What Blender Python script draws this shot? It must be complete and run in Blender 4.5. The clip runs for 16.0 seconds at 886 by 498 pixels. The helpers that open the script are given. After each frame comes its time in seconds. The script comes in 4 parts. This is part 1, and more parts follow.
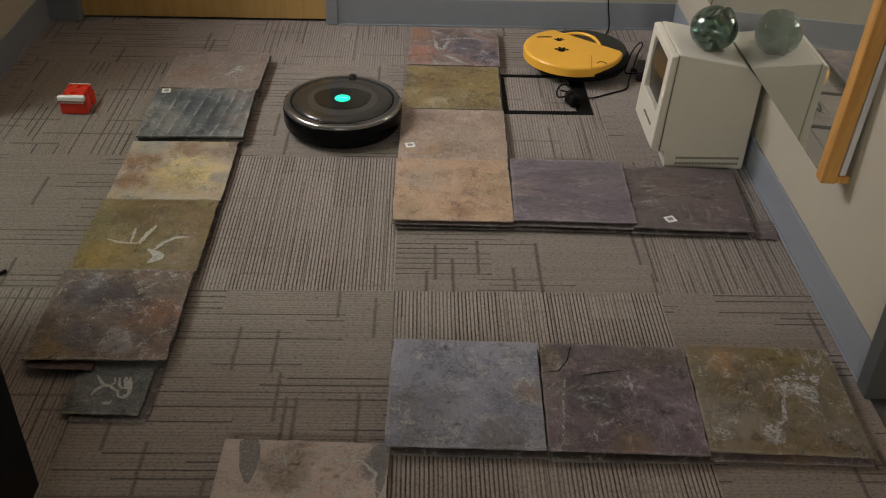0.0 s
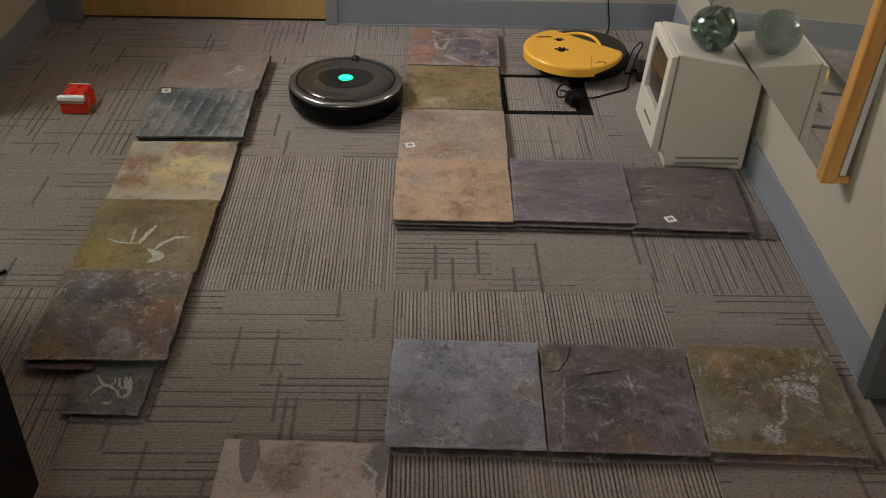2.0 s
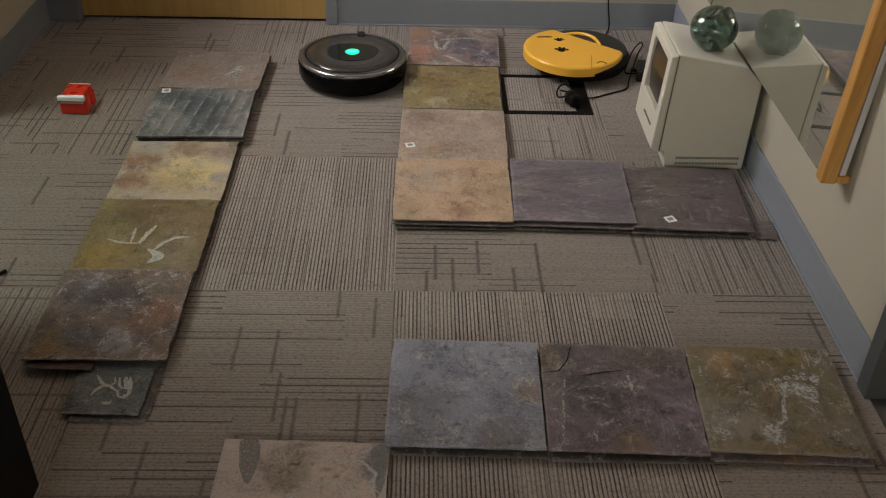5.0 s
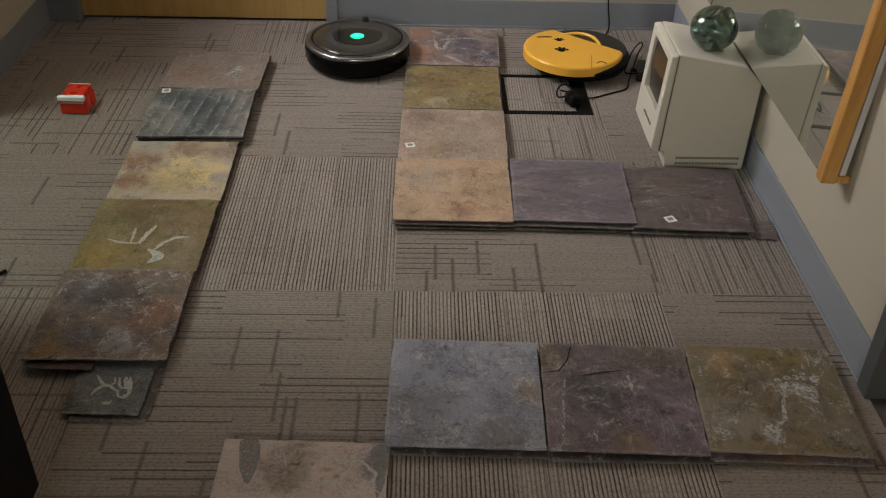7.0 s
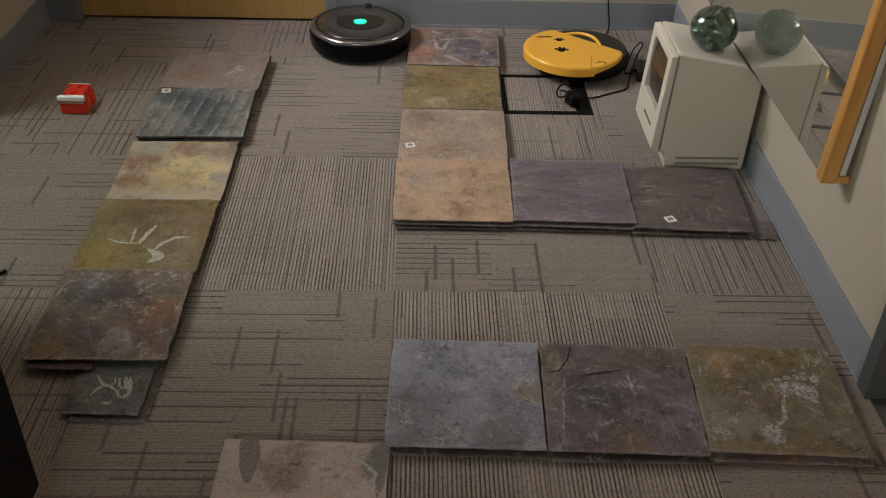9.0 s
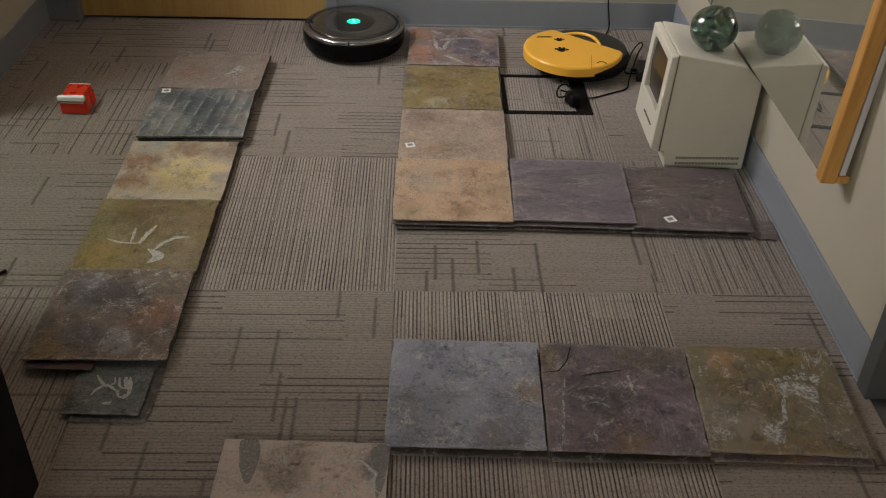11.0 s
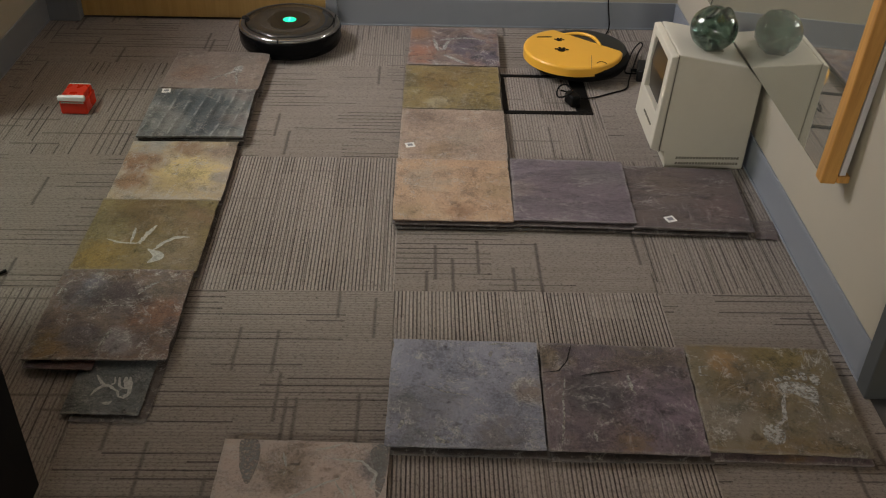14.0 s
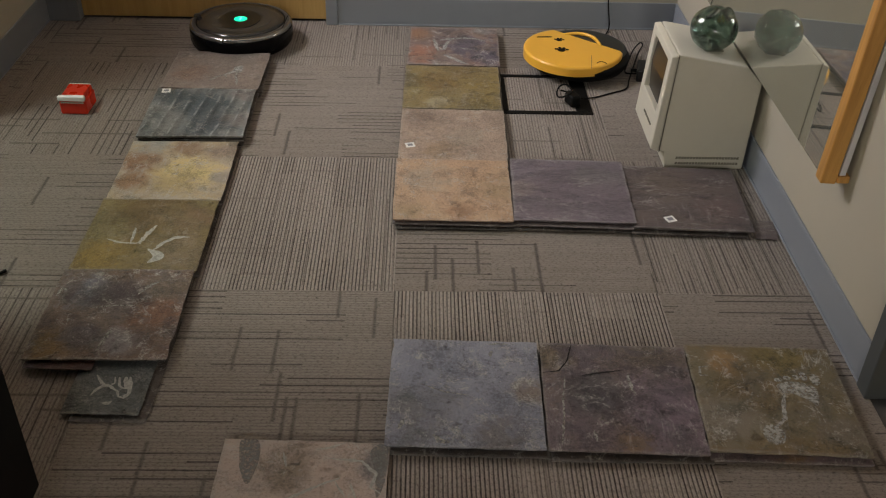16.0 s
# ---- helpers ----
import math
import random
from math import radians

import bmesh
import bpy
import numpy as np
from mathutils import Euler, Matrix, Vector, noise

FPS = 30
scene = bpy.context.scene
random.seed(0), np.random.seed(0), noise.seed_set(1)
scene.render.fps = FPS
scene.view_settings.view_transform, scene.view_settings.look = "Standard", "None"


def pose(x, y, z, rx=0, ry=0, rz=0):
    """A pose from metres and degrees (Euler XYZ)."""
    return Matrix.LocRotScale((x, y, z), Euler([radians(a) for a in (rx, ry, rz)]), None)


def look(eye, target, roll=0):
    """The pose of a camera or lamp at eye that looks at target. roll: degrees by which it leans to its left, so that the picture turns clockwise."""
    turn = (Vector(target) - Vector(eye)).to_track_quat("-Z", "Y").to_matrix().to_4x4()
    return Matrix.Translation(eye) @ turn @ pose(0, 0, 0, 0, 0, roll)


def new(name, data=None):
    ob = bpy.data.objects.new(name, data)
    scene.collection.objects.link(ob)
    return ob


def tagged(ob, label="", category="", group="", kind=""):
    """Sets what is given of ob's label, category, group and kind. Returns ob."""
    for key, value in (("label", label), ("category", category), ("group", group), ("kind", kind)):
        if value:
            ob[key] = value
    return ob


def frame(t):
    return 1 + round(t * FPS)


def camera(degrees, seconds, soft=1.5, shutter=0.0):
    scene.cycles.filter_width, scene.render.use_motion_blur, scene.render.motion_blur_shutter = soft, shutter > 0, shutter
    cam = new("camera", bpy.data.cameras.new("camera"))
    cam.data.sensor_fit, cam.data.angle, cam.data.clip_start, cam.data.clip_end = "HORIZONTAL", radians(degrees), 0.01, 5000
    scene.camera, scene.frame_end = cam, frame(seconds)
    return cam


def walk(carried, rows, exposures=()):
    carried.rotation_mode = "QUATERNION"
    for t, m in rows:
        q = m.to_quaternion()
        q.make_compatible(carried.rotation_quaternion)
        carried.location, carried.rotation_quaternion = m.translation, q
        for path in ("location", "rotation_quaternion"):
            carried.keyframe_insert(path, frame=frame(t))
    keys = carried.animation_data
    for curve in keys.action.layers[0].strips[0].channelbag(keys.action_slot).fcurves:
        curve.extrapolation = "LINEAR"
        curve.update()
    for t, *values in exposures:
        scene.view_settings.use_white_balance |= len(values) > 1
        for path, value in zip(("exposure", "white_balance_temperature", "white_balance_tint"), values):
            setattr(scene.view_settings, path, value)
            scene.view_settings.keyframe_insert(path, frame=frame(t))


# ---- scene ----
cam = camera(49.21, 16.0, soft=1.1)
EYE = Vector((0.0558, -1.7607, 1.3596))
AIM = EYE + Vector((math.sin(radians(1.727)) * math.cos(radians(35.155)), math.cos(radians(1.727)) * math.cos(radians(35.155)), -math.sin(radians(35.155))))
walk(cam, [(0.0, look(EYE, AIM, 1.59)), (16.0, look(EYE, AIM, 1.59))], exposures=[(0.0, 0.14), (16.0, 0.14)])

# room: x across, y away from the camera, floor at z = 0
WALL_L, WALL_R, WALL_B, WALL_N, CEIL = -1.285, 0.974, 1.576, -7.6, 2.6

# ---- light: two unseen ceiling troffers and an added window lamp ----
world = bpy.data.worlds.new("world")
world.use_nodes = True
scene.world = world
world.node_tree.nodes["Background"].inputs[0].default_value = (0.9, 0.85, 0.75, 1)
world.node_tree.nodes["Background"].inputs[1].default_value = 0.02


def area_lamp(name, m, sx, sy, watts, color):
    d = bpy.data.lights.new(name, "AREA")
    d.shape, d.size, d.size_y, d.energy, d.color = "RECTANGLE", sx, sy, watts, color
    ob = new(name, d)
    ob.matrix_world = m
    return ob


# an unseen ceiling troffer, the next room's light through an open doorway, and a lamp in an added high window beside it
LIGHT_X, LIGHT_Y = -0.80, -6.6
# added far behind the camera to brighten the faces turned towards it
area_lamp("troffer_lamp", pose(LIGHT_X, LIGHT_Y, CEIL - 0.03), 0.55, 1.1, 172.0, (0.98, 0.97, 0.95))
WAY_Y0, WAY_Y1, WAY_Z = -0.03, 0.76, 2.05
WIN_Y0, WIN_Y1, WIN_Z0, WIN_Z1 = 0.85, 1.52, 1.25, 2.35
NEXT_X, NEXT_Y = -2.25, 0.14
area_lamp("next_room_lamp", pose(NEXT_X, NEXT_Y, CEIL - 0.03), 0.9, 0.32, 31.0, (0.92, 1.0, 0.88))
area_lamp("added_window_light", pose(WALL_L - 0.34, (WIN_Y0 + WIN_Y1) / 2, (WIN_Z0 + WIN_Z1) / 2, 0, -90, 0), WIN_Z1 - WIN_Z0, WIN_Y1 - WIN_Y0, 67.0, (1.0, 0.96, 1.02))

# ---- materials ----


class Nodes:
    """A small wrapper to write node materials briefly."""

    def __init__(self, name):
        self.mat = bpy.data.materials.new(name)
        self.mat.use_nodes = True
        self.t = self.mat.node_tree
        self.b = self.t.nodes["Principled BSDF"]
        self.out = self.t.nodes["Material Output"]

    def put(self, sock, v):
        if isinstance(v, bpy.types.NodeSocket):
            self.t.links.new(v, sock)
        else:
            sock.default_value = v

    def m(self, op, a, b=0.0, c=0.0):
        n = self.t.nodes.new("ShaderNodeMath")
        n.operation = op
        for s, v in zip(n.inputs, (a, b, c)):
            self.put(s, v)
        return n.outputs[0]

    def step(self, v, lo, hi):
        n = self.t.nodes.new("ShaderNodeMapRange")
        n.interpolation_type = "SMOOTHSTEP"
        for s, x in zip(n.inputs, (v, lo, hi, 0.0, 1.0)):
            self.put(s, x)
        return n.outputs[0]

    def mix(self, f, a, b, kind="MIX"):
        n = self.t.nodes.new("ShaderNodeMix")
        n.data_type, n.blend_type = "RGBA", kind
        self.put(n.inputs[0], f)
        self.put(n.inputs[6], a if isinstance(a, bpy.types.NodeSocket) else (*a, 1))
        self.put(n.inputs[7], b if isinstance(b, bpy.types.NodeSocket) else (*b, 1))
        return n.outputs[2]

    def coords(self, offset=(0, 0, 0), scale=(1, 1, 1), rot=0.0):
        c = self.t.nodes.new("ShaderNodeTexCoord")
        n = self.t.nodes.new("ShaderNodeMapping")
        self.t.links.new(c.outputs["Object"], n.inputs[0])
        n.inputs[1].default_value, n.inputs[3].default_value = offset, scale
        n.inputs[2].default_value = (0, 0, rot)
        return n.outputs[0]

    def noise(self, vec, scale, detail=4.0, rough=0.6, dist=0.0):
        n = self.t.nodes.new("ShaderNodeTexNoise")
        self.put(n.inputs["Vector"], vec)
        n.inputs["Scale"].default_value, n.inputs["Detail"].default_value = scale, detail
        n.inputs["Roughness"].default_value, n.inputs["Distortion"].default_value = rough, dist
        return n.outputs[0]

    def white(self, a, b):
        c = self.t.nodes.new("ShaderNodeCombineXYZ")
        self.put(c.inputs[0], a)
        self.put(c.inputs[1], b)
        n = self.t.nodes.new("ShaderNodeTexWhiteNoise")
        n.noise_dimensions = "2D"
        self.t.links.new(c.outputs[0], n.inputs["Vector"])
        return n.outputs["Value"]

    def split(self, vec):
        n = self.t.nodes.new("ShaderNodeSeparateXYZ")
        self.put(n.inputs[0], vec)
        return n.outputs

    def info(self):
        return self.t.nodes.new("ShaderNodeObjectInfo").outputs

    def bump(self, h, strength, dist):
        n = self.t.nodes.new("ShaderNodeBump")
        n.inputs["Strength"].default_value, n.inputs["Distance"].default_value = strength, dist
        self.put(n.inputs["Height"], h)
        self.t.links.new(n.outputs[0], self.b.inputs["Normal"])

    def done(self, color=None, rough=None, metal=None, **more):
        for k, v in (("Base Color", color), ("Roughness", rough), ("Metallic", metal), *((k.replace("_", " "), v) for k, v in more.items())):
            if v is not None:
                self.put(self.b.inputs[k], (*v, 1) if isinstance(v, tuple) and len(v) == 3 else v)
        return self.mat


def plain(name, color, rough=0.5, metal=0.0, grain=40.0, vary=0.15, relief=0.0, **more):
    """Paint, plastic or metal with slight mottling, uneven gloss and fine relief."""
    n = Nodes(name)
    c = n.coords()
    a, b = n.noise(c, grain * 0.12, 3), n.noise(c, grain, 4)
    v = n.m("MULTIPLY_ADD", n.m("ADD", a, b), vary, 1.0 - vary)
    col = n.mix(1.0, tuple(color), n.mix(v, (0, 0, 0), (1, 1, 1)), "MULTIPLY")
    if relief:
        n.bump(b, relief, 0.001)
    return n.done(col, n.m("MULTIPLY_ADD", a, 0.12, rough - 0.06), metal, **more)


def carpet_material():
    """Loop-pile carpet tile: ribs along the tile's own y, bolder dark lines in clustered runs, and wide soft bars across."""
    n = Nodes("carpet")
    col = n.split(n.info()["Color"])
    dens, ox, oy = col[0], n.m("MULTIPLY", col[1], 40.0), n.m("MULTIPLY", col[2], 40.0)
    vec = n.coords()
    x, y, _ = n.split(vec)
    wob = n.m("MULTIPLY", n.m("SUBTRACT", n.noise(vec, 30.0, 3), 0.5), 0.5)

    def stripe(v, lo, hi, soft):
        return n.m("MULTIPLY", n.step(v, lo, lo + soft), n.m("SUBTRACT", 1.0, n.step(v, hi - soft, hi)))

    # blocks in which ribs and lines come and go
    bx = n.m("FLOOR", n.m("ADD", n.m("DIVIDE", x, 0.103), ox))
    by = n.m("FLOOR", n.m("ADD", n.m("DIVIDE", y, 0.23), n.m("MULTIPLY_ADD", n.white(bx, 3.0), 7.0, oy)))
    block, block2 = n.white(bx, by), n.white(by, n.m("ADD", bx, 31.0))
    # ribs
    rs = n.m("ADD", n.m("DIVIDE", x, 0.0085), n.m("MULTIPLY", wob, 0.35))
    ri = n.m("FLOOR", rs)
    rib = stripe(n.m("SUBTRACT", rs, ri), 0.05, 0.58, 0.18)
    rib = n.m("MULTIPLY", rib, n.m("MULTIPLY_ADD", n.white(ri, by), 0.35, 0.65))
    rib = n.m("MULTIPLY", rib, n.m("MULTIPLY", dens, n.m("MULTIPLY_ADD", n.step(block2, 0.0, 0.55), 0.4, 0.6)))
    # bold lines, in runs
    s = n.m("ADD", n.m("DIVIDE", x, 0.0206), n.m("MULTIPLY", wob, 0.2))
    i = n.m("FLOOR", s)
    seg = n.m("FLOOR", n.m("ADD", n.m("DIVIDE", y, 0.19), n.m("MULTIPLY_ADD", n.white(i, 1.5), 9.0, oy)))
    there = n.m("MULTIPLY", n.m("LESS_THAN", n.white(i, seg), 0.62), n.m("LESS_THAN", block, 0.52))
    lone = n.m("LESS_THAN", n.white(seg, i), 0.10)
    line = n.m("MULTIPLY", n.m("MAXIMUM", there, lone), stripe(n.m("SUBTRACT", s, i), 0.36, 0.62, 0.07))
    line = n.m("MULTIPLY", line, n.m("MULTIPLY_ADD", n.white(seg, n.m("ADD", i, 5.0)), 0.4, 0.6))
    line = n.m("MULTIPLY", line, n.m("SUBTRACT", 1.0, n.m("MULTIPLY", n.m("MULTIPLY", dens, dens), 0.6)))
    # wide soft bars across
    t = n.m("ADD", n.m("DIVIDE", y, 0.0206), n.m("MULTIPLY", oy, 5.0))
    j = n.m("FLOOR", t)
    segx = n.m("FLOOR", n.m("ADD", n.m("DIVIDE", x, 0.14), n.m("MULTIPLY_ADD", n.white(j, 7.5), 5.0, ox)))
    bar = n.m("LESS_THAN", n.white(j, segx), n.m("MULTIPLY_ADD", dens, -0.05, 0.10))
    bar = n.m("MULTIPLY", bar, stripe(n.m("ADD", n.m("SUBTRACT", t, j), n.m("MULTIPLY", wob, 0.2)), 0.08, 0.78, 0.32))
    # yarn grain, loops and soiling
    yarn = n.noise(n.coords(scale=(1, 0.45, 1)), 330.0, 3, 0.75)
    loops = n.noise(n.coords(scale=(1, 0.6, 1)), 150.0, 2, 0.6)
    soil, mid = n.noise(vec, 6.0, 4), n.noise(vec, 60.0, 3)
    dark = n.m("MAXIMUM", n.m("MULTIPLY", rib, 0.94), n.m("MULTIPLY", line, 0.84))
    dark = n.m("MAXIMUM", dark, n.m("MULTIPLY", bar, n.m("MULTIPLY_ADD", dens, -0.4, 0.62)))
    dark = n.m("MINIMUM", n.m("MULTIPLY", dark, n.m("MULTIPLY_ADD", mid, 0.6, 0.72)), 1.0)
    base = n.mix(soil, (0.235, 0.202, 0.174), (0.298, 0.26, 0.229))
    base = n.mix(n.m("MULTIPLY", dens, 0.85), base, (0.41, 0.358, 0.318))
    base = n.mix(n.m("MULTIPLY", n.white(ri, 9.5), 0.22), base, (0.165, 0.135, 0.105))
    c = n.mix(dark, base, (0.05, 0.041, 0.039))
    v = n.m("MAXIMUM", n.m("MULTIPLY_ADD", n.m("MULTIPLY_ADD", loops, 0.35, n.m("MULTIPLY", yarn, 0.65)), 3.3, -0.68), 0.15)
    c = n.mix(1.0, c, n.mix(v, (0, 0, 0), (1, 1, 1)), "MULTIPLY")
    n.bump(n.m("SUBTRACT", n.m("MULTIPLY", yarn, 0.8), dark), 0.7, 0.003)
    return n.done(c, 0.95, Specular_IOR_Level=0.1)


def slate_material(name, c1, c2, c3, seed, pale=0.25, scale=1.0, ridged=0.0, stretch=1.0, pits=0.45, patches=(), mottle=1.0):
    """Riven slate: clouds of three colours, mineral patches with ragged edges, pale bloom, dark pits and flaked relief."""
    n = Nodes(name)
    ox, oy = seed * 3.7, seed * 1.9
    here = n.coords()
    c = n.coords(offset=(ox, oy, 0), scale=(stretch, 1, 1))
    big = n.noise(c, 6.0 * scale, 6, 0.66, 0.8)
    mid = n.noise(n.coords(offset=(oy, ox, 2), scale=(stretch, 1, 1)), 15.0 * scale, 7, 0.7, 0.5)
    rag = n.noise(n.coords(offset=(oy + 6, ox + 2, 4), scale=(stretch, 1, 1)), 19.0, 7, 0.72)
    fine = n.noise(c, 190.0, 4, 0.8)
    col = n.mix(n.step(big, 0.4, 0.58), c1, c2)
    x, y, _ = n.split(here)
    for k, (px, py, r, pc) in enumerate(patches):
        d2 = n.m("ADD", n.m("POWER", n.m("SUBTRACT", x, px), 2.0), n.m("POWER", n.m("SUBTRACT", y, py), 2.0))
        d = n.m("DIVIDE", n.m("SQRT", d2), r)
        d = n.m("ADD", d, n.m("MULTIPLY", n.m("SUBTRACT", rag if k % 2 else mid, 0.5), 2.9))
        col = n.mix(n.m("MULTIPLY", n.m("SUBTRACT", 1.0, n.step(d, 0.45, 1.4)), 0.9), col, pc)
    col = n.mix(n.m("MULTIPLY", n.step(mid, 0.5, 0.6), 0.6), col, c3)
    # flakes: shallow steps, a little lighter or darker than their surroundings
    cells = n.m("FLOOR", n.m("MULTIPLY", rag, 11.0))
    tone = n.m("MULTIPLY_ADD", n.white(cells, seed), 0.62 * mottle, 1.0 - 0.33 * mottle)
    bloom = n.noise(n.coords(offset=(ox + 9, oy + 3, 1), scale=(stretch, 1, 1)), 21.0, 9, 0.8)
    light = n.m("MULTIPLY", n.step(bloom, 0.53, 0.64), n.m("MULTIPLY", n.step(fine, 0.3, 0.6), pale * 1.9))
    col = n.mix(light, col, (0.5, 0.47, 0.43))
    fleck = n.noise(n.coords(offset=(ox + 5, oy + 11, 3)), 75.0, 4, 0.7)
    col = n.mix(n.m("MULTIPLY", n.step(fleck, 0.64, 0.71), min(1.0, pale * 1.4)), col, (0.55, 0.52, 0.48))
    # thin pale veins, also painted in for glints on the relief, and scraped, whitish streaks, all patchy
    vein_glint = n.m("ABSOLUTE", n.m("SUBTRACT", n.noise(n.coords(offset=(ox + 1, oy + 13, 2), scale=(stretch, 1, 1)), 7.0 * scale, 5, 0.62, 1.2), 0.5))
    vein_glint = n.m("MULTIPLY", n.m("SUBTRACT", 1.0, n.step(vein_glint, 0.002, 0.014)), n.step(bloom, 0.44, 0.58))
    col = n.mix(n.m("MULTIPLY", vein_glint, min(0.8, pale * 1.7)), col, (0.52, 0.5, 0.47))
    streak = n.noise(n.coords(offset=(ox + 4, oy + 21, 2), scale=(5.0, 0.8, 1)), 13.0, 6, 0.7)
    scraped = n.m("MULTIPLY", n.step(streak, 0.55, 0.68), n.step(n.noise(n.coords(offset=(ox, oy + 17, 5)), 5.0, 3), 0.5, 0.64))
    col = n.mix(n.m("MULTIPLY", scraped, min(0.7, pale * 1.3)), col, (0.46, 0.44, 0.42))
    # worn, paler edges, with the light on the bevelled rim put into their colour
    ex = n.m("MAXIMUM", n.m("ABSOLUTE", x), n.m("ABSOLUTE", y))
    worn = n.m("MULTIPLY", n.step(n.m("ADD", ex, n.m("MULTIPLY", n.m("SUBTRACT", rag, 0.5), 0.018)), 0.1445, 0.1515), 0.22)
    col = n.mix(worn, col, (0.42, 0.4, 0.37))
    pit = n.noise(n.coords(offset=(oy + 2, ox + 7, 1), scale=(stretch, 1, 1)), 27.0, 7, 0.78)
    col = n.mix(n.m("MULTIPLY", n.step(pit, 0.58, 0.7), pits), col, (0.045, 0.038, 0.035))
    v = n.m("MULTIPLY", n.m("MAXIMUM", n.m("MULTIPLY_ADD", fine, 2.3, -0.16), 0.15), n.m("MULTIPLY", tone, n.m("MULTIPLY_ADD", n.step(n.noise(n.coords(offset=(oy + 3, ox + 8, 6), scale=(stretch, 1, 1)), 10.0, 7, 0.74, 0.3), 0.36, 0.64), 0.74 * mottle, 1.0 - 0.39 * mottle)))
    col = n.mix(1.0, col, n.mix(v, (0, 0, 0), (1, 1, 1)), "MULTIPLY")
    h = n.m("ADD", n.m("MULTIPLY", mid, 1.0), n.m("MULTIPLY", fine, 0.1))
    h = n.m("ADD", h, n.m("MULTIPLY", cells, 0.06))
    h = n.m("SUBTRACT", h, n.m("MULTIPLY", n.step(pit, 0.58, 0.7), 0.3))
    if ridged:
        w = n.t.nodes.new("ShaderNodeTexWave")
        n.t.links.new(n.coords(rot=0.12, offset=(ox, oy, 0)), w.inputs["Vector"])
        w.inputs["Scale"].default_value, w.inputs["Distortion"].default_value, w.inputs["Detail"].default_value = 7.6, 1.6, 4
        r = w.outputs["Fac"]
        h = n.m("ADD", h, n.m("MULTIPLY", r, ridged))
        edge = n.m("MULTIPLY", n.step(r, 0.9, 1.0), n.step(rag, 0.44, 0.58))
        col = n.mix(n.m("MULTIPLY", edge, 0.55), col, (0.42, 0.43, 0.42))
    n.bump(h, 1.0, 0.011)
    return n.done(col, n.m("MULTIPLY_ADD", mid, 0.35, 0.33), 0.0, Specular_IOR_Level=0.5)


def mark_material(name, color, wear_out=0.45):
    """Worn paint or mineral stain: thin, broken by the stone's grain."""
    n = Nodes(name)
    c = n.coords()
    wear = n.step(n.noise(c, 130.0, 5, 0.75), 0.4, 0.6)
    n.done(n.mix(n.noise(c, 50.0, 3), color, tuple(v * 0.75 for v in color)), 0.85)
    tr = n.t.nodes.new("ShaderNodeBsdfTransparent")
    mx = n.t.nodes.new("ShaderNodeMixShader")
    n.put(mx.inputs[0], n.m("MULTIPLY_ADD", wear, wear_out, 0.87 - wear_out))
    n.t.links.new(tr.outputs[0], mx.inputs[1])
    n.t.links.new(n.b.outputs[0], mx.inputs[2])
    n.t.links.new(mx.outputs[0], n.out.inputs[0])
    return n.mat


def oak_material(name, dark, light, axis=2, scale=1.0):
    n = Nodes(name)
    sc = [14.0 * scale] * 3
    sc[axis] = 0.9 * scale
    g = n.noise(n.coords(scale=tuple(sc)), 3.0, 6, 0.6, 0.8)
    pore = n.noise(n.coords(scale=tuple(s * 6 for s in sc)), 4.0, 3, 0.6)
    c = n.mix(n.step(g, 0.3, 0.7), dark, light)
    c = n.mix(n.m("MULTIPLY", n.step(pore, 0.55, 0.75), 0.3), c, tuple(v * 0.5 for v in dark))
    n.bump(pore, 0.25, 0.0008)
    return n.done(c, n.m("MULTIPLY_ADD", g, 0.15, 0.36), 0.0)


def wall_material():
    n = Nodes("wall_paint")
    c = n.coords()
    a, b = n.noise(c, 2.2, 4), n.noise(c, 300.0, 3)
    col = n.mix(a, (0.4, 0.365, 0.285), (0.44, 0.4, 0.315))
    n.bump(b, 0.18, 0.001)
    return n.done(col, 0.62, 0.0)


def glow_material(name, color, strength):
    n = Nodes(name)
    return n.done(color, 0.3, 0.0, Emission_Color=(*color, 1), Emission_Strength=strength)


M_CARPET, M_WALL = carpet_material(), wall_material()
M_CEIL = plain("ceiling_paint", (0.3, 0.295, 0.28), 0.85, grain=120, vary=0.1, relief=0.3)
M_BASE = plain("grey_vinyl", (0.228, 0.245, 0.27), 0.36, grain=25, vary=0.14, relief=0.1)
M_PLAIN_CARPET = plain("plain_carpet", (0.2, 0.172, 0.15), 0.95, grain=300, vary=0.3, relief=0.4)
# frame grey darkened to hold the shade on the right jamb
M_FRAME_SHADED = plain("shaded_frame", (0.07, 0.075, 0.075), 0.5, grain=25, vary=0.14)
M_SLAB = plain("slab", (0.08, 0.075, 0.07), 0.9)
M_DOOR = oak_material("door_veneer", (0.44, 0.275, 0.085), (0.52, 0.335, 0.115), 2, 0.8)
M_OAK = oak_material("oak", (0.42, 0.2, 0.045), (0.6, 0.32, 0.085), 2)
M_BLACK = plain("black_plastic", (0.007, 0.007, 0.0075), 0.3, grain=60, vary=0.2, Specular_IOR_Level=0.35)
M_BLACK_MATT = plain("black_rubber", (0.005, 0.0048, 0.0046), 0.55, grain=60, vary=0.2, Specular_IOR_Level=0.12)
M_CABINET = plain("black_lacquer", (0.003, 0.003, 0.003), 0.5, grain=30, Specular_IOR_Level=0.1)
M_BEIGE = plain("aged_beige_plastic", (0.55, 0.52, 0.43), 0.5, grain=24, vary=0.14, relief=0.25)
M_BEIGE_DARK = plain("beige_groove", (0.13, 0.115, 0.085), 0.6)
M_SLOT = plain("beige_slot", (0.17, 0.155, 0.115), 0.6)
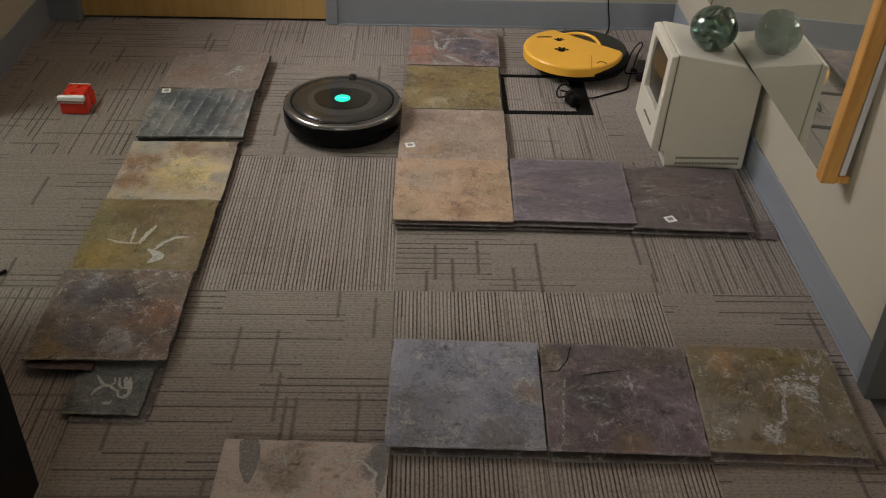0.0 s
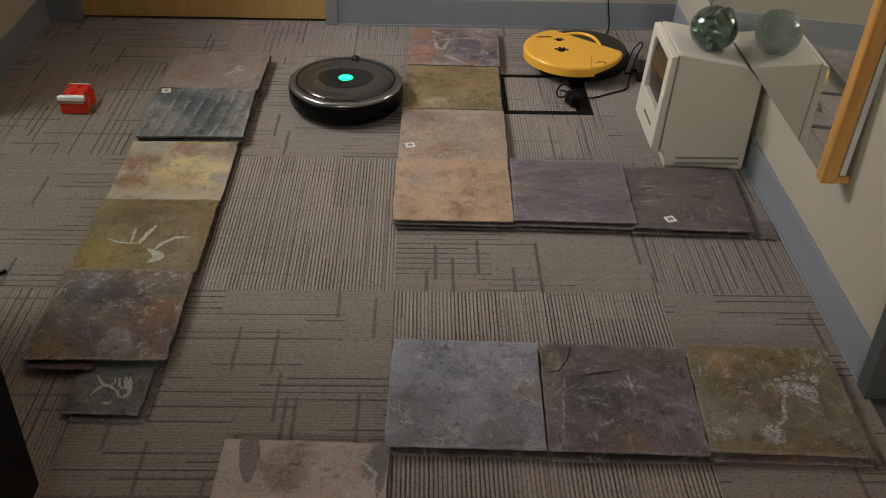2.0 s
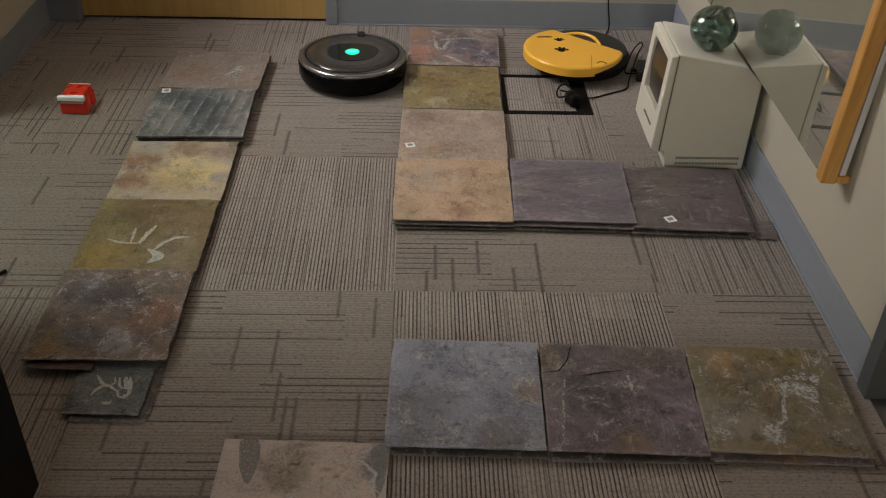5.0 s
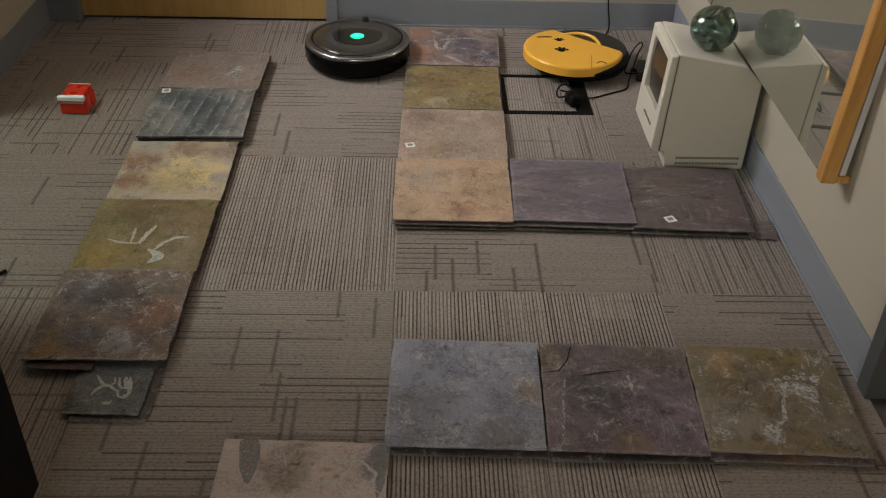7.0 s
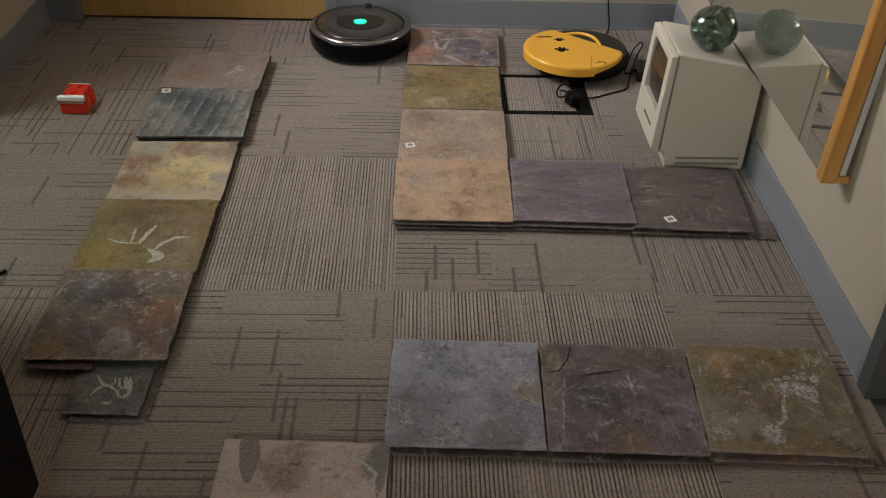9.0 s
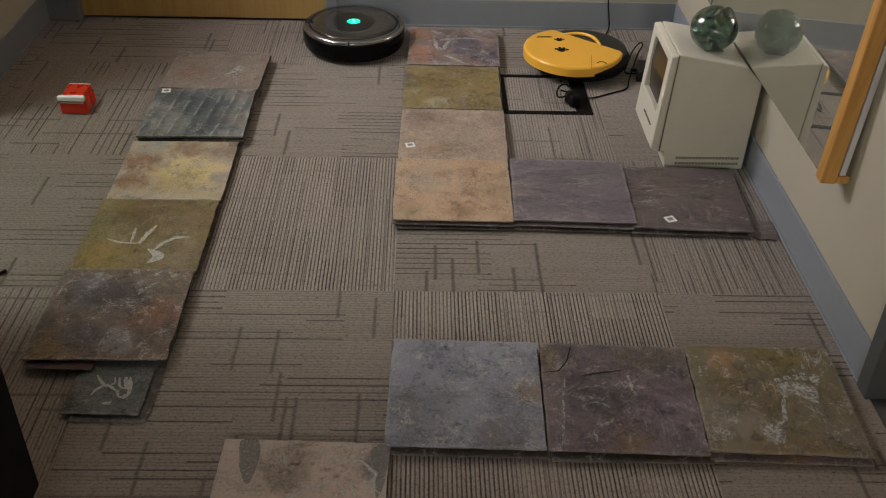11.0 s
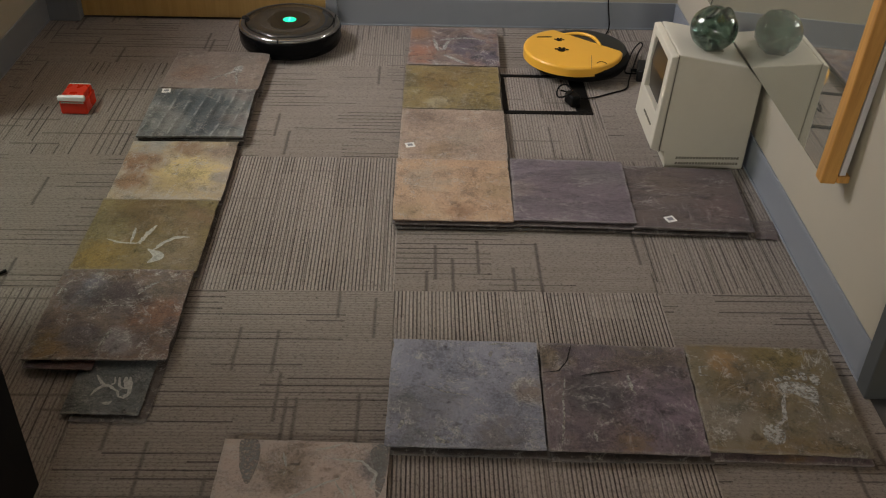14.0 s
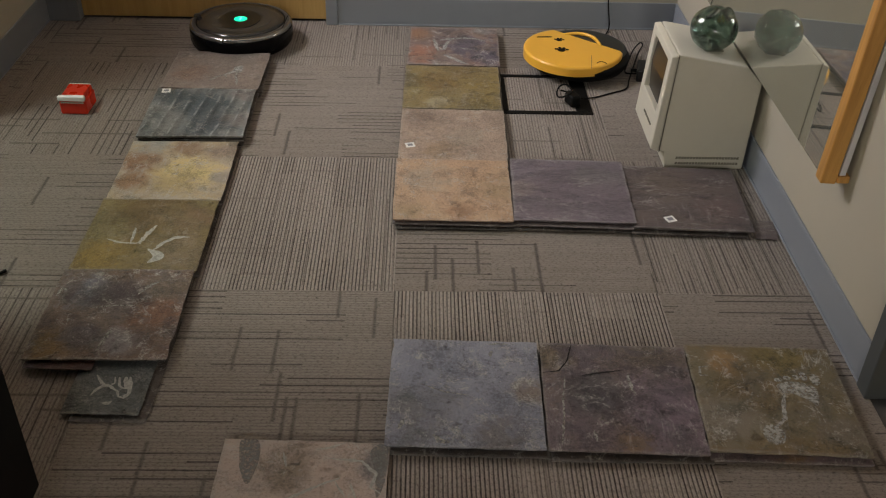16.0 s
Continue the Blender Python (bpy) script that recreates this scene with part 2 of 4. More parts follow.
M_SCREEN = plain("dark_screen", (0.03, 0.024, 0.018), 0.34, grain=10)
M_YELLOW = plain("yellow_plastic", (0.8, 0.42, 0.045), 0.3, grain=40, vary=0.09)
M_RED = plain("red_plastic", (0.68, 0.035, 0.014), 0.28, grain=40, vary=0.12)
M_WHITE = plain("white_plastic", (0.88, 0.87, 0.84), 0.22, grain=40, vary=0.07)
M_SHEET = plain("white_sheet", (0.62, 0.61, 0.6), 0.3, grain=30, vary=0.06)
M_RIM = plain("silver_rim", (0.3, 0.295, 0.29), 0.2, 0.85, grain=60, vary=0.08)
M_SIDE = plain("gloss_black_side", (0.004, 0.004, 0.0045), 0.2, grain=60, vary=0.2, Specular_IOR_Level=0.08)
M_LID = plain("gunmetal_lid", (0.032, 0.03, 0.028), 0.13, 0.0, grain=80, vary=0.1)
M_TOPRING = plain("grey_ring", (0.05, 0.047, 0.044), 0.3, 0.0, grain=80, vary=0.08)
M_LID_RING = plain("lid_ring", (0.048, 0.045, 0.042), 0.15, 0.0, grain=80, vary=0.08)
M_GLOSS = plain("glossy_black", (0.01, 0.0095, 0.009), 0.08, grain=20, vary=0.05)
M_LED = glow_material("green_light", (0.005, 0.70, 0.36), 1.15)
M_LED_CORE = glow_material("pale_green_light", (0.3, 0.95, 0.72), 1.2)
M_DIFFUSER = glow_material("lamp_diffuser", (0.95, 0.97, 0.97), 3.0)
M_GREY_INK = plain("grey_ink", (0.25, 0.25, 0.27), 0.7)
M_CHALK = mark_material("chalk_mark", (0.5, 0.49, 0.46))
M_PAINT = mark_material("worn_white_paint", (0.64, 0.63, 0.58), 0.25)
M_CHALK_WORN = mark_material("rubbed_chalk", (0.5, 0.49, 0.45), 0.58)
M_DARKMARK = mark_material("dark_mark", (0.27, 0.265, 0.255), 0.6)
M_CRACK = plain("crack", (0.015, 0.013, 0.012), 0.9)


def mirror_material():
    n = Nodes("tinted_mirror_glass")
    a = n.noise(n.coords(scale=(1, 1, 0.3)), 9.0, 5)
    n.done(n.mix(a, (0.66, 0.65, 0.61), (0.74, 0.73, 0.69)), n.m("MULTIPLY_ADD", a, 0.04, 0.01), 1.0)
    # pale diffuse haze mixed in to wash out the reflection
    veil = n.t.nodes.new("ShaderNodeBsdfDiffuse")
    veil.inputs[0].default_value = (0.42, 0.43, 0.35, 1)
    mx = n.t.nodes.new("ShaderNodeMixShader")
    n.put(mx.inputs[0], n.m("MULTIPLY_ADD", n.noise(n.coords(), 3.0, 5), 0.12, 0.09))
    n.t.links.new(n.b.outputs[0], mx.inputs[1])
    n.t.links.new(veil.outputs[0], mx.inputs[2])
    n.t.links.new(mx.outputs[0], n.out.inputs[0])
    return n.mat


def glass_material():
    n = Nodes("green_bottle_glass")
    g = n.noise(n.coords(), 30.0, 3)
    n.bump(g, 0.6, 0.003)
    return n.done((0.37, 0.48, 0.43), 0.06, 0.0, Transmission_Weight=1.0, IOR=1.5)


M_MIRROR, M_GLASS = mirror_material(), glass_material()

# ---- mesh helpers ----


def mesh_of(name, bm, mat, smooth=False):
    me = bpy.data.meshes.new(name)
    bmesh.ops.recalc_face_normals(bm, faces=bm.faces)
    bm.to_mesh(me)
    bm.free()
    for f in me.polygons:
        f.use_smooth = smooth
    me.materials.append(mat)
    return me


def part(name, bm, mat, parent=None, label="", smooth=False, at=None):
    ob = new(name, mesh_of(name, bm, mat, smooth))
    if parent:
        ob.parent = parent
    if at is not None:
        ob.matrix_basis = at
    return tagged(ob, label)


def thing(name, m, label, category, group="", kind=""):
    ob = new(name)
    ob.empty_display_size = 0.05
    ob.matrix_basis = m
    return tagged(ob, label, category, group, kind)


def box(x0, x1, y0, y1, z0, z1, bevel=0.0, seg=2):
    bm = bmesh.new()
    bmesh.ops.create_cube(bm, size=1.0)
    for v in bm.verts:
        v.co = Vector((x0 + (v.co.x + 0.5) * (x1 - x0), y0 + (v.co.y + 0.5) * (y1 - y0), z0 + (v.co.z + 0.5) * (z1 - z0)))
    if bevel:
        bmesh.ops.bevel(bm, geom=bm.edges[:], offset=bevel, segments=seg, affect="EDGES", profile=0.5)
    return bm


def join(*bms):
    out = bmesh.new()
    for b in bms:
        me = bpy.data.meshes.new("tmp")
        b.to_mesh(me)
        b.free()
        out.from_mesh(me)
        bpy.data.meshes.remove(me)
    return out


def lathe(profile, seg=64, cx=0.0, cy=0.0):
    """Turn (radius, height) pairs round z."""
    bm = bmesh.new()
    rings = []
    for r, z in profile:
        if r < 1e-6:
            rings.append([bm.verts.new((cx, cy, z))])
        else:
            rings.append([bm.verts.new((cx + r * math.cos(2 * math.pi * k / seg), cy + r * math.sin(2 * math.pi * k / seg), z)) for k in range(seg)])
    for a, b in zip(rings, rings[1:]):
        for k in range(seg):
            k2 = (k + 1) % seg
            q = [a[k % len(a)], a[k2 % len(a)], b[k2 % len(b)], b[k % len(b)]]
            q = list(dict.fromkeys(q))
            if len(q) > 2:
                bm.faces.new(q)
    return bm


def prism(outline, z0, z1, bevel=0.0):
    bm = bmesh.new()
    f = bm.faces.new([bm.verts.new((x, y, z0)) for x, y in outline])
    r = bmesh.ops.extrude_face_region(bm, geom=[f])
    top = [v for v in r["geom"] if isinstance(v, bmesh.types.BMVert)]
    for v in top:
        v.co.z = z1
    if bevel:
        ts = set(top)
        es = [e for e in bm.edges if e.verts[0] in ts and e.verts[1] in ts]
        bmesh.ops.bevel(bm, geom=es, offset=bevel, segments=3, affect="EDGES", profile=0.5)
    return bm


def tube(points, r, seg=8):
    """A round tube along a smooth line through the points."""
    pts = [Vector(p) for p in points]
    fine = []
    for k in range(len(pts) - 1):
        a, b, c, d = pts[max(k - 1, 0)], pts[k], pts[k + 1], pts[min(k + 2, len(pts) - 1)]
        for q in range(6):
            t = q / 6
            fine.append(0.5 * ((2 * b) + (c - a) * t + (2 * a - 5 * b + 4 * c - d) * t * t + (3 * b - a - 3 * c + d) * t ** 3))
    fine.append(pts[-1])
    bm = bmesh.new()
    rings = []
    for k, p in enumerate(fine):
        way = (fine[min(k + 1, len(fine) - 1)] - fine[max(k - 1, 0)]).normalized()
        side = way.cross(Vector((0.02, 0.01, 1))).normalized()
        up = side.cross(way)
        rings.append([bm.verts.new(p + r * (side * math.cos(2 * math.pi * q / seg) + up * math.sin(2 * math.pi * q / seg))) for q in range(seg)])
    for a, b in zip(rings, rings[1:]):
        for q in range(seg):
            bm.faces.new((a[q], a[(q + 1) % seg], b[(q + 1) % seg], b[q]))
    bm.faces.new(rings[0])
    bm.faces.new(rings[-1])
    return bm


def side_prism(outline, y0, y1, bevel):
    """Extrude an x-z outline along y."""
    bm = bmesh.new()
    f = bm.faces.new([bm.verts.new((x, y0, z)) for x, z in outline])
    r = bmesh.ops.extrude_face_region(bm, geom=[f])
    for v in r["geom"]:
        if isinstance(v, bmesh.types.BMVert):
            v.co.y = y1
    bmesh.ops.recalc_face_normals(bm, faces=bm.faces)
    if bevel:
        bmesh.ops.bevel(bm, geom=bm.edges[:], offset=bevel, segments=3, affect="EDGES", profile=0.5)
    return bm


# ---- the room ----
T = 0.12
floor = part("floor", box(WALL_L - T, WALL_R + T, WALL_N - T, WALL_B + T, -0.12, -0.006), M_SLAB)
tagged(floor, "office floor of brown-grey striped carpet tiles", "floor", kind="structure")


def structure(name, bm, mat, label, category):
    return tagged(part(name, bm, mat), label, category, kind="structure")


DOOR_L, DOOR_R = -1.164, -0.290
wall_back = structure("wall_back", join(box(DOOR_R + 0.045, WALL_R + T, WALL_B, WALL_B + T, 0, CEIL), box(WALL_L, DOOR_L - 0.045, WALL_B, WALL_B + T, 0, CEIL),
                                        box(DOOR_L - 0.045, DOOR_R + 0.045, WALL_B, WALL_B + T, 2.1, CEIL)), M_WALL, "beige painted wall with a doorway", "wall")
structure("wall_right", box(WALL_R, WALL_R + T, -0.30, WALL_B, 0, CEIL), M_WALL, "beige painted wall", "wall")
structure("wall_right_near", box(WALL_R, WALL_R + T, WALL_N, -1.30, 0, CEIL), M_WALL, "beige painted wall", "wall")
structure("wall_left", join(box(WALL_L - T, WALL_L, WALL_N, WAY_Y0 - 0.045, 0, CEIL), box(WALL_L - T, WALL_L, WAY_Y0 - 0.045, WAY_Y1 + 0.045, WAY_Z + 0.045, CEIL), box(WALL_L - T, WALL_L, WAY_Y1 + 0.045, WIN_Y0, 0, CEIL), box(WALL_L - T, WALL_L, WIN_Y0, WIN_Y1, 0, WIN_Z0), box(WALL_L - T, WALL_L, WIN_Y0, WIN_Y1, WIN_Z1, CEIL), box(WALL_L - T, WALL_L, WIN_Y1, WALL_B + T, 0, CEIL)), M_WALL, "beige painted wall with an open doorway", "wall")
structure("wall_near", box(WALL_L - T, WALL_R + T, WALL_N - T, WALL_N, 0, CEIL), M_WALL, "beige painted wall", "wall")
structure("ceiling", box(WALL_L - T, WALL_R + T, WALL_N - T, WALL_B + T, CEIL, CEIL + 0.1), M_CEIL, "white painted ceiling", "ceiling")


def baseboard(name, bm):
    return structure(name, bm, M_BASE, "grey vinyl baseboard", "baseboard")


def bb_x(x0, x1, y):
    """Along x on a wall whose face is at y."""
    return join(box(x0, x1, y - 0.006, y, 0, 0.1, 0.002), box(x0, x1, y - 0.011, y - 0.0055, 0, 0.006, 0.002))


def bb_y(y0, y1, x, s):
    return join(box(min(x, x + s * 0.006), max(x, x + s * 0.006), y0, y1, 0, 0.1, 0.002), box(min(x + s * 0.0055, x + s * 0.011), max(x + s * 0.0055, x + s * 0.011), y0, y1, 0, 0.006, 0.002))


baseboard("baseboard_back", bb_x(DOOR_R + 0.0455, WALL_R - 0.007, WALL_B))
baseboard("baseboard_back_left", bb_x(WALL_L + 0.007, DOOR_L - 0.0455, WALL_B))
baseboard("baseboard_right", bb_y(-0.30, WALL_B, WALL_R, -1))
baseboard("baseboard_left", bb_y(WAY_Y1 + 0.0455, WALL_B, WALL_L, 1))
baseboard("baseboard_left_near", bb_y(WALL_N, WAY_Y0 - 0.0455, WALL_L, 1))

# unseen window, added as an opening for the lamp on the left
structure("unseen_window", join(box(WALL_L - T - 0.004, WALL_L + 0.004, WIN_Y0, WIN_Y0 + 0.03, WIN_Z0, WIN_Z1, 0.003), box(WALL_L - T - 0.004, WALL_L + 0.004, WIN_Y1 - 0.03, WIN_Y1, WIN_Z0, WIN_Z1, 0.003), box(WALL_L - T - 0.004, WALL_L + 0.004, WIN_Y0 + 0.03, WIN_Y1 - 0.03, WIN_Z0, WIN_Z0 + 0.03, 0.003),
                           box(WALL_L - T - 0.004, WALL_L + 0.004, WIN_Y0 + 0.03, WIN_Y1 - 0.03, WIN_Z1 - 0.03, WIN_Z1, 0.003)), M_BASE, "grey frame of an added high interior window, out of view", "window")
# box round that lamp, added to keep its light off the near left
RX0, RX1 = WALL_L - 0.40, WALL_L - T - 0.005
structure("window_light_baffle", join(box(RX0 - 0.03, RX0, WIN_Y0 - 0.03, WIN_Y1 + 0.03, WIN_Z0 - 0.03, WIN_Z1 + 0.03), box(RX0, RX1, WIN_Y0 - 0.03, WIN_Y0, WIN_Z0 - 0.03, WIN_Z1 + 0.03), box(RX0, RX1, WIN_Y1, WIN_Y1 + 0.03, WIN_Z0 - 0.03, WIN_Z1 + 0.03),
                                box(RX0, RX1, WIN_Y0, WIN_Y1, WIN_Z0 - 0.03, WIN_Z0), box(RX0, RX1, WIN_Y0, WIN_Y1, WIN_Z1, WIN_Z1 + 0.03)), M_WALL, "plain deep box added behind the window to shape its light", "wall")
structure("door_frame_left", join(box(WALL_L - T - 0.01, WALL_L + 0.01, WAY_Y0 - 0.045, WAY_Y0, 0, WAY_Z, 0.003), box(WALL_L - T - 0.01, WALL_L + 0.01, WAY_Y1, WAY_Y1 + 0.045, 0, WAY_Z, 0.003),
                                  box(WALL_L - T - 0.01, WALL_L + 0.01, WAY_Y0 - 0.045, WAY_Y1 + 0.045, WAY_Z, WAY_Z + 0.045, 0.003)), M_BASE, "grey painted frame of an open doorway", "door frame")
# the lit room beyond the doorway, plain and closed
NX0, NX1, NY0, NY1 = -3.5, WALL_L - T - 0.001, -1.3, 1.69
structure("floor_next_room", box(NX0, NX1, NY0, NY1, -0.12, -0.001), M_PLAIN_CARPET, "plain brown carpet of the next room", "floor")
structure("wall_next_room", join(box(NX0 - T, NX0, NY0 - T, NY1 + T, 0, CEIL), box(NX0, NX1, NY0 - T, NY0, 0, CEIL), box(NX0, NX1, NY1, NY1 + T, 0, CEIL)), M_WALL, "beige painted walls of the next room", "wall")
structure("ceiling_next_room", box(NX0 - T, NX1, NY0 - T, NY1 + T, CEIL, CEIL + 0.1), M_CEIL, "white painted ceiling of the next room", "ceiling")

# back door in its grey frame
structure("door_frame", join(box(DOOR_L - 0.045, DOOR_L - 0.003, WALL_B - 0.012, WALL_B + T, 0, 2.1, 0.003), box(DOOR_R + 0.003, DOOR_R + 0.045, WALL_B - 0.012, WALL_B + T, 0, 2.1, 0.003),
                             box(DOOR_L - 0.003, DOOR_R + 0.003, WALL_B - 0.012, WALL_B + T, 2.05, 2.1, 0.003)), M_BASE, "grey painted door frame", "door frame")
door_1 = structure("door_1", box(DOOR_L, DOOR_R, WALL_B + 0.024, WALL_B + 0.066, 0.008, 2.045, 0.002), M_DOOR, "closed oak-veneered door in a grey frame", "door")
part("door_handle", join(lathe([(0, 0), (0.026, 0), (0.026, 0.006), (0.01, 0.008), (0.01, 0.045), (0, 0.045)], 20), box(-0.11, 0.01, -0.009, 0.009, 0.036, 0.05, 0.004)), M_RIM, door_1, "metal lever handle", at=Matrix.Translation((DOOR_R - 0.07, WALL_B + 0.024, 1.0)) @ pose(0, 0, 0, 90, 0, 0))

# the opening in the right wall: its grey jamb, coloured dark for the shade on it, and a closed door
structure("door_frame_right", join(box(WALL_R - 0.014, WALL_R + T, -0.345, -0.3005, 0, CEIL - 0.5, 0.003), box(WALL_R - 0.014, WALL_R + T, -1.2995, -1.255, 0, CEIL - 0.5, 0.003),
                                   box(WALL_R - 0.014, WALL_R + T, -1.255, -0.345, CEIL - 0.55, CEIL - 0.5, 0.003)), M_FRAME_SHADED, "grey metal door frame, shade put into its colour", "door frame")
structure("wall_over_door", box(WALL_R, WALL_R + T, -1.2995, -0.3005, CEIL - 0.5, CEIL), M_WALL, "beige painted wall over the door", "wall")
structure("door_2", box(WALL_R + 0.03, WALL_R + 0.075, -1.254, -0.346, 0.008, CEIL - 0.553, 0.002), M_DOOR, "closed oak-veneered door in a grey frame", "door")

# ceiling lights, both out of view
def ceiling_light(x, y, w, d):
    lamp = thing("ceiling_light", pose(x, y, CEIL), "unseen white fluorescent ceiling light with a glowing diffuser", "ceiling light")
    a, b = w / 2 + 0.005, d / 2 + 0.005
    part("frame", join(box(-a - 0.03, a + 0.03, b, b + 0.045, -0.025, 0.0, 0.003), box(-a - 0.03, a + 0.03, -b - 0.045, -b, -0.025, 0.0, 0.003), box(-a - 0.03, -a, -b, b, -0.025, 0.0, 0.003), box(a, a + 0.03, -b, b, -0.025, 0.0, 0.003)), M_WHITE, lamp)
    part("diffuser", box(-a, a, -b, b, -0.012, -0.002), M_DIFFUSER, lamp, "glowing white diffuser")


ceiling_light(LIGHT_X, LIGHT_Y, 0.55, 1.1)
ceiling_light(NEXT_X, NEXT_Y, 0.9, 0.32)

# ---- slates ----
SLATES = "slate tiles laid out on the carpet"
PALETTE = {}
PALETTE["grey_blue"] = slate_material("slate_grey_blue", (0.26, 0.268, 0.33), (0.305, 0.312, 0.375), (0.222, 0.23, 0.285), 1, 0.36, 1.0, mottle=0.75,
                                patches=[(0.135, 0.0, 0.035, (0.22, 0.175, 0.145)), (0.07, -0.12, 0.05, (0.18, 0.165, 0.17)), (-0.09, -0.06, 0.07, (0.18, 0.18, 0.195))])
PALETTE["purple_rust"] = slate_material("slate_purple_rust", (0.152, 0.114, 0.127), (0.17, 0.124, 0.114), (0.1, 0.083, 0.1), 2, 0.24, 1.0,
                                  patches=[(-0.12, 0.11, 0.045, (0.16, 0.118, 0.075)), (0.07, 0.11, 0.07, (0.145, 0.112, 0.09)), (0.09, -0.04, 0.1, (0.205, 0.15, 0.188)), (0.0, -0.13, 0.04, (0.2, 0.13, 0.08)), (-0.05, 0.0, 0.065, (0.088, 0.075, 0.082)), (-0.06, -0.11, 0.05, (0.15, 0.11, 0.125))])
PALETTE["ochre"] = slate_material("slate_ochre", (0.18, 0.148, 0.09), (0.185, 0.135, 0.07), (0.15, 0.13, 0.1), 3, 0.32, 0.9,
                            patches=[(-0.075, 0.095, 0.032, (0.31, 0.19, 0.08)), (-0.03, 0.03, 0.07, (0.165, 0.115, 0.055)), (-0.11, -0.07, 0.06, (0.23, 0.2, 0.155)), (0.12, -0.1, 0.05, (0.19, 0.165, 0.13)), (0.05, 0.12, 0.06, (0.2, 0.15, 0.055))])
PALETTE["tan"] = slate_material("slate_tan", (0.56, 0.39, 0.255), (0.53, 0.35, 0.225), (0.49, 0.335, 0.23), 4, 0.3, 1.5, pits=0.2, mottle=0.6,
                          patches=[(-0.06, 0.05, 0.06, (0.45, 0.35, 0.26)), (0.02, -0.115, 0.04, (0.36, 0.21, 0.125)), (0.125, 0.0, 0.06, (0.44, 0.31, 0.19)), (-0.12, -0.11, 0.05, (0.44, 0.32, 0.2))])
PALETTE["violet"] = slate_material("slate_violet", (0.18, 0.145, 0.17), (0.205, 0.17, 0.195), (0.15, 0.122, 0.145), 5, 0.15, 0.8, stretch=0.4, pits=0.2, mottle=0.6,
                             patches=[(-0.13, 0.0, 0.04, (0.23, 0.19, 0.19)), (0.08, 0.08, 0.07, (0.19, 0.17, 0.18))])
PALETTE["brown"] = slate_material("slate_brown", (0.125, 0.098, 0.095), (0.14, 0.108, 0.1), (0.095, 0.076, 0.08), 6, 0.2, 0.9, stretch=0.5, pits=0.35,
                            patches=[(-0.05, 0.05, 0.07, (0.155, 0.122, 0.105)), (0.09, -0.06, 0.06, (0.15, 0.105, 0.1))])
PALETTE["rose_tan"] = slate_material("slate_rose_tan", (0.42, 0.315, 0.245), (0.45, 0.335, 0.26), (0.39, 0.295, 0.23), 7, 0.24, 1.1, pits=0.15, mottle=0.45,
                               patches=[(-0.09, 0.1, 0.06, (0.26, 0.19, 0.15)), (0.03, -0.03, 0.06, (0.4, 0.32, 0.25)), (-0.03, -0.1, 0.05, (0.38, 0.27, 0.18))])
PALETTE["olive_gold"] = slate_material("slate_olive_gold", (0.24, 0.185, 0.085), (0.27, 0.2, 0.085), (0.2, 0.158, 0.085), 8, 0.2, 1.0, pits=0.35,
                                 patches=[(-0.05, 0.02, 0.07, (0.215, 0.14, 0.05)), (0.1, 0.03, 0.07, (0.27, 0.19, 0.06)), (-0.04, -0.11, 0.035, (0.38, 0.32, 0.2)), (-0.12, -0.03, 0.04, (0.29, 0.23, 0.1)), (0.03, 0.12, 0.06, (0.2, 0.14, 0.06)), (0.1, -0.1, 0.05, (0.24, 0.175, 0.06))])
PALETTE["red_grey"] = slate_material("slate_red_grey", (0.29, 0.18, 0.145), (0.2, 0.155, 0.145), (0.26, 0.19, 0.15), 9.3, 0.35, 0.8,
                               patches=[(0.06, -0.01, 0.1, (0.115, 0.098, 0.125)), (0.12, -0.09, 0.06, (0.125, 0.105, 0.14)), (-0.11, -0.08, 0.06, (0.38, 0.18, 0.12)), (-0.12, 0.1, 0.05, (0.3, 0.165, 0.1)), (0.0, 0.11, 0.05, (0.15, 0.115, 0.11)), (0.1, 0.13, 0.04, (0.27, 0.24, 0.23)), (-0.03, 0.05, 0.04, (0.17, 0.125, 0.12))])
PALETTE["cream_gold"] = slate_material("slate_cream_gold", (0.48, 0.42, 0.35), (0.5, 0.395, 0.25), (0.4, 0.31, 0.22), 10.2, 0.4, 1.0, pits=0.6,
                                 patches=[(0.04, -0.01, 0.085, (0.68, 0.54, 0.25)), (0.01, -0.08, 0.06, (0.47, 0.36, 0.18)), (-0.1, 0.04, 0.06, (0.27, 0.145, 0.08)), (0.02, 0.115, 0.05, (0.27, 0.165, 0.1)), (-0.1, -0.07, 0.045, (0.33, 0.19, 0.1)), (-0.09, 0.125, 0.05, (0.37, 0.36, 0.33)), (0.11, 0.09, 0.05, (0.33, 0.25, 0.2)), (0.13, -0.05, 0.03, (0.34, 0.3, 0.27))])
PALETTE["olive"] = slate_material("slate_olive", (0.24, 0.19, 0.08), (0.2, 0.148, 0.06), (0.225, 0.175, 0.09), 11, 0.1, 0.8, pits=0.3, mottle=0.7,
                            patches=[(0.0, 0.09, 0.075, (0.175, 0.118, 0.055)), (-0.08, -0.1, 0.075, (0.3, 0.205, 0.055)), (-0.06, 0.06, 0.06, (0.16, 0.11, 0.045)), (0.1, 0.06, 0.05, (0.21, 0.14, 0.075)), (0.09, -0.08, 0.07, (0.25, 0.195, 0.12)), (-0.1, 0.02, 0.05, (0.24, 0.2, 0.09))])
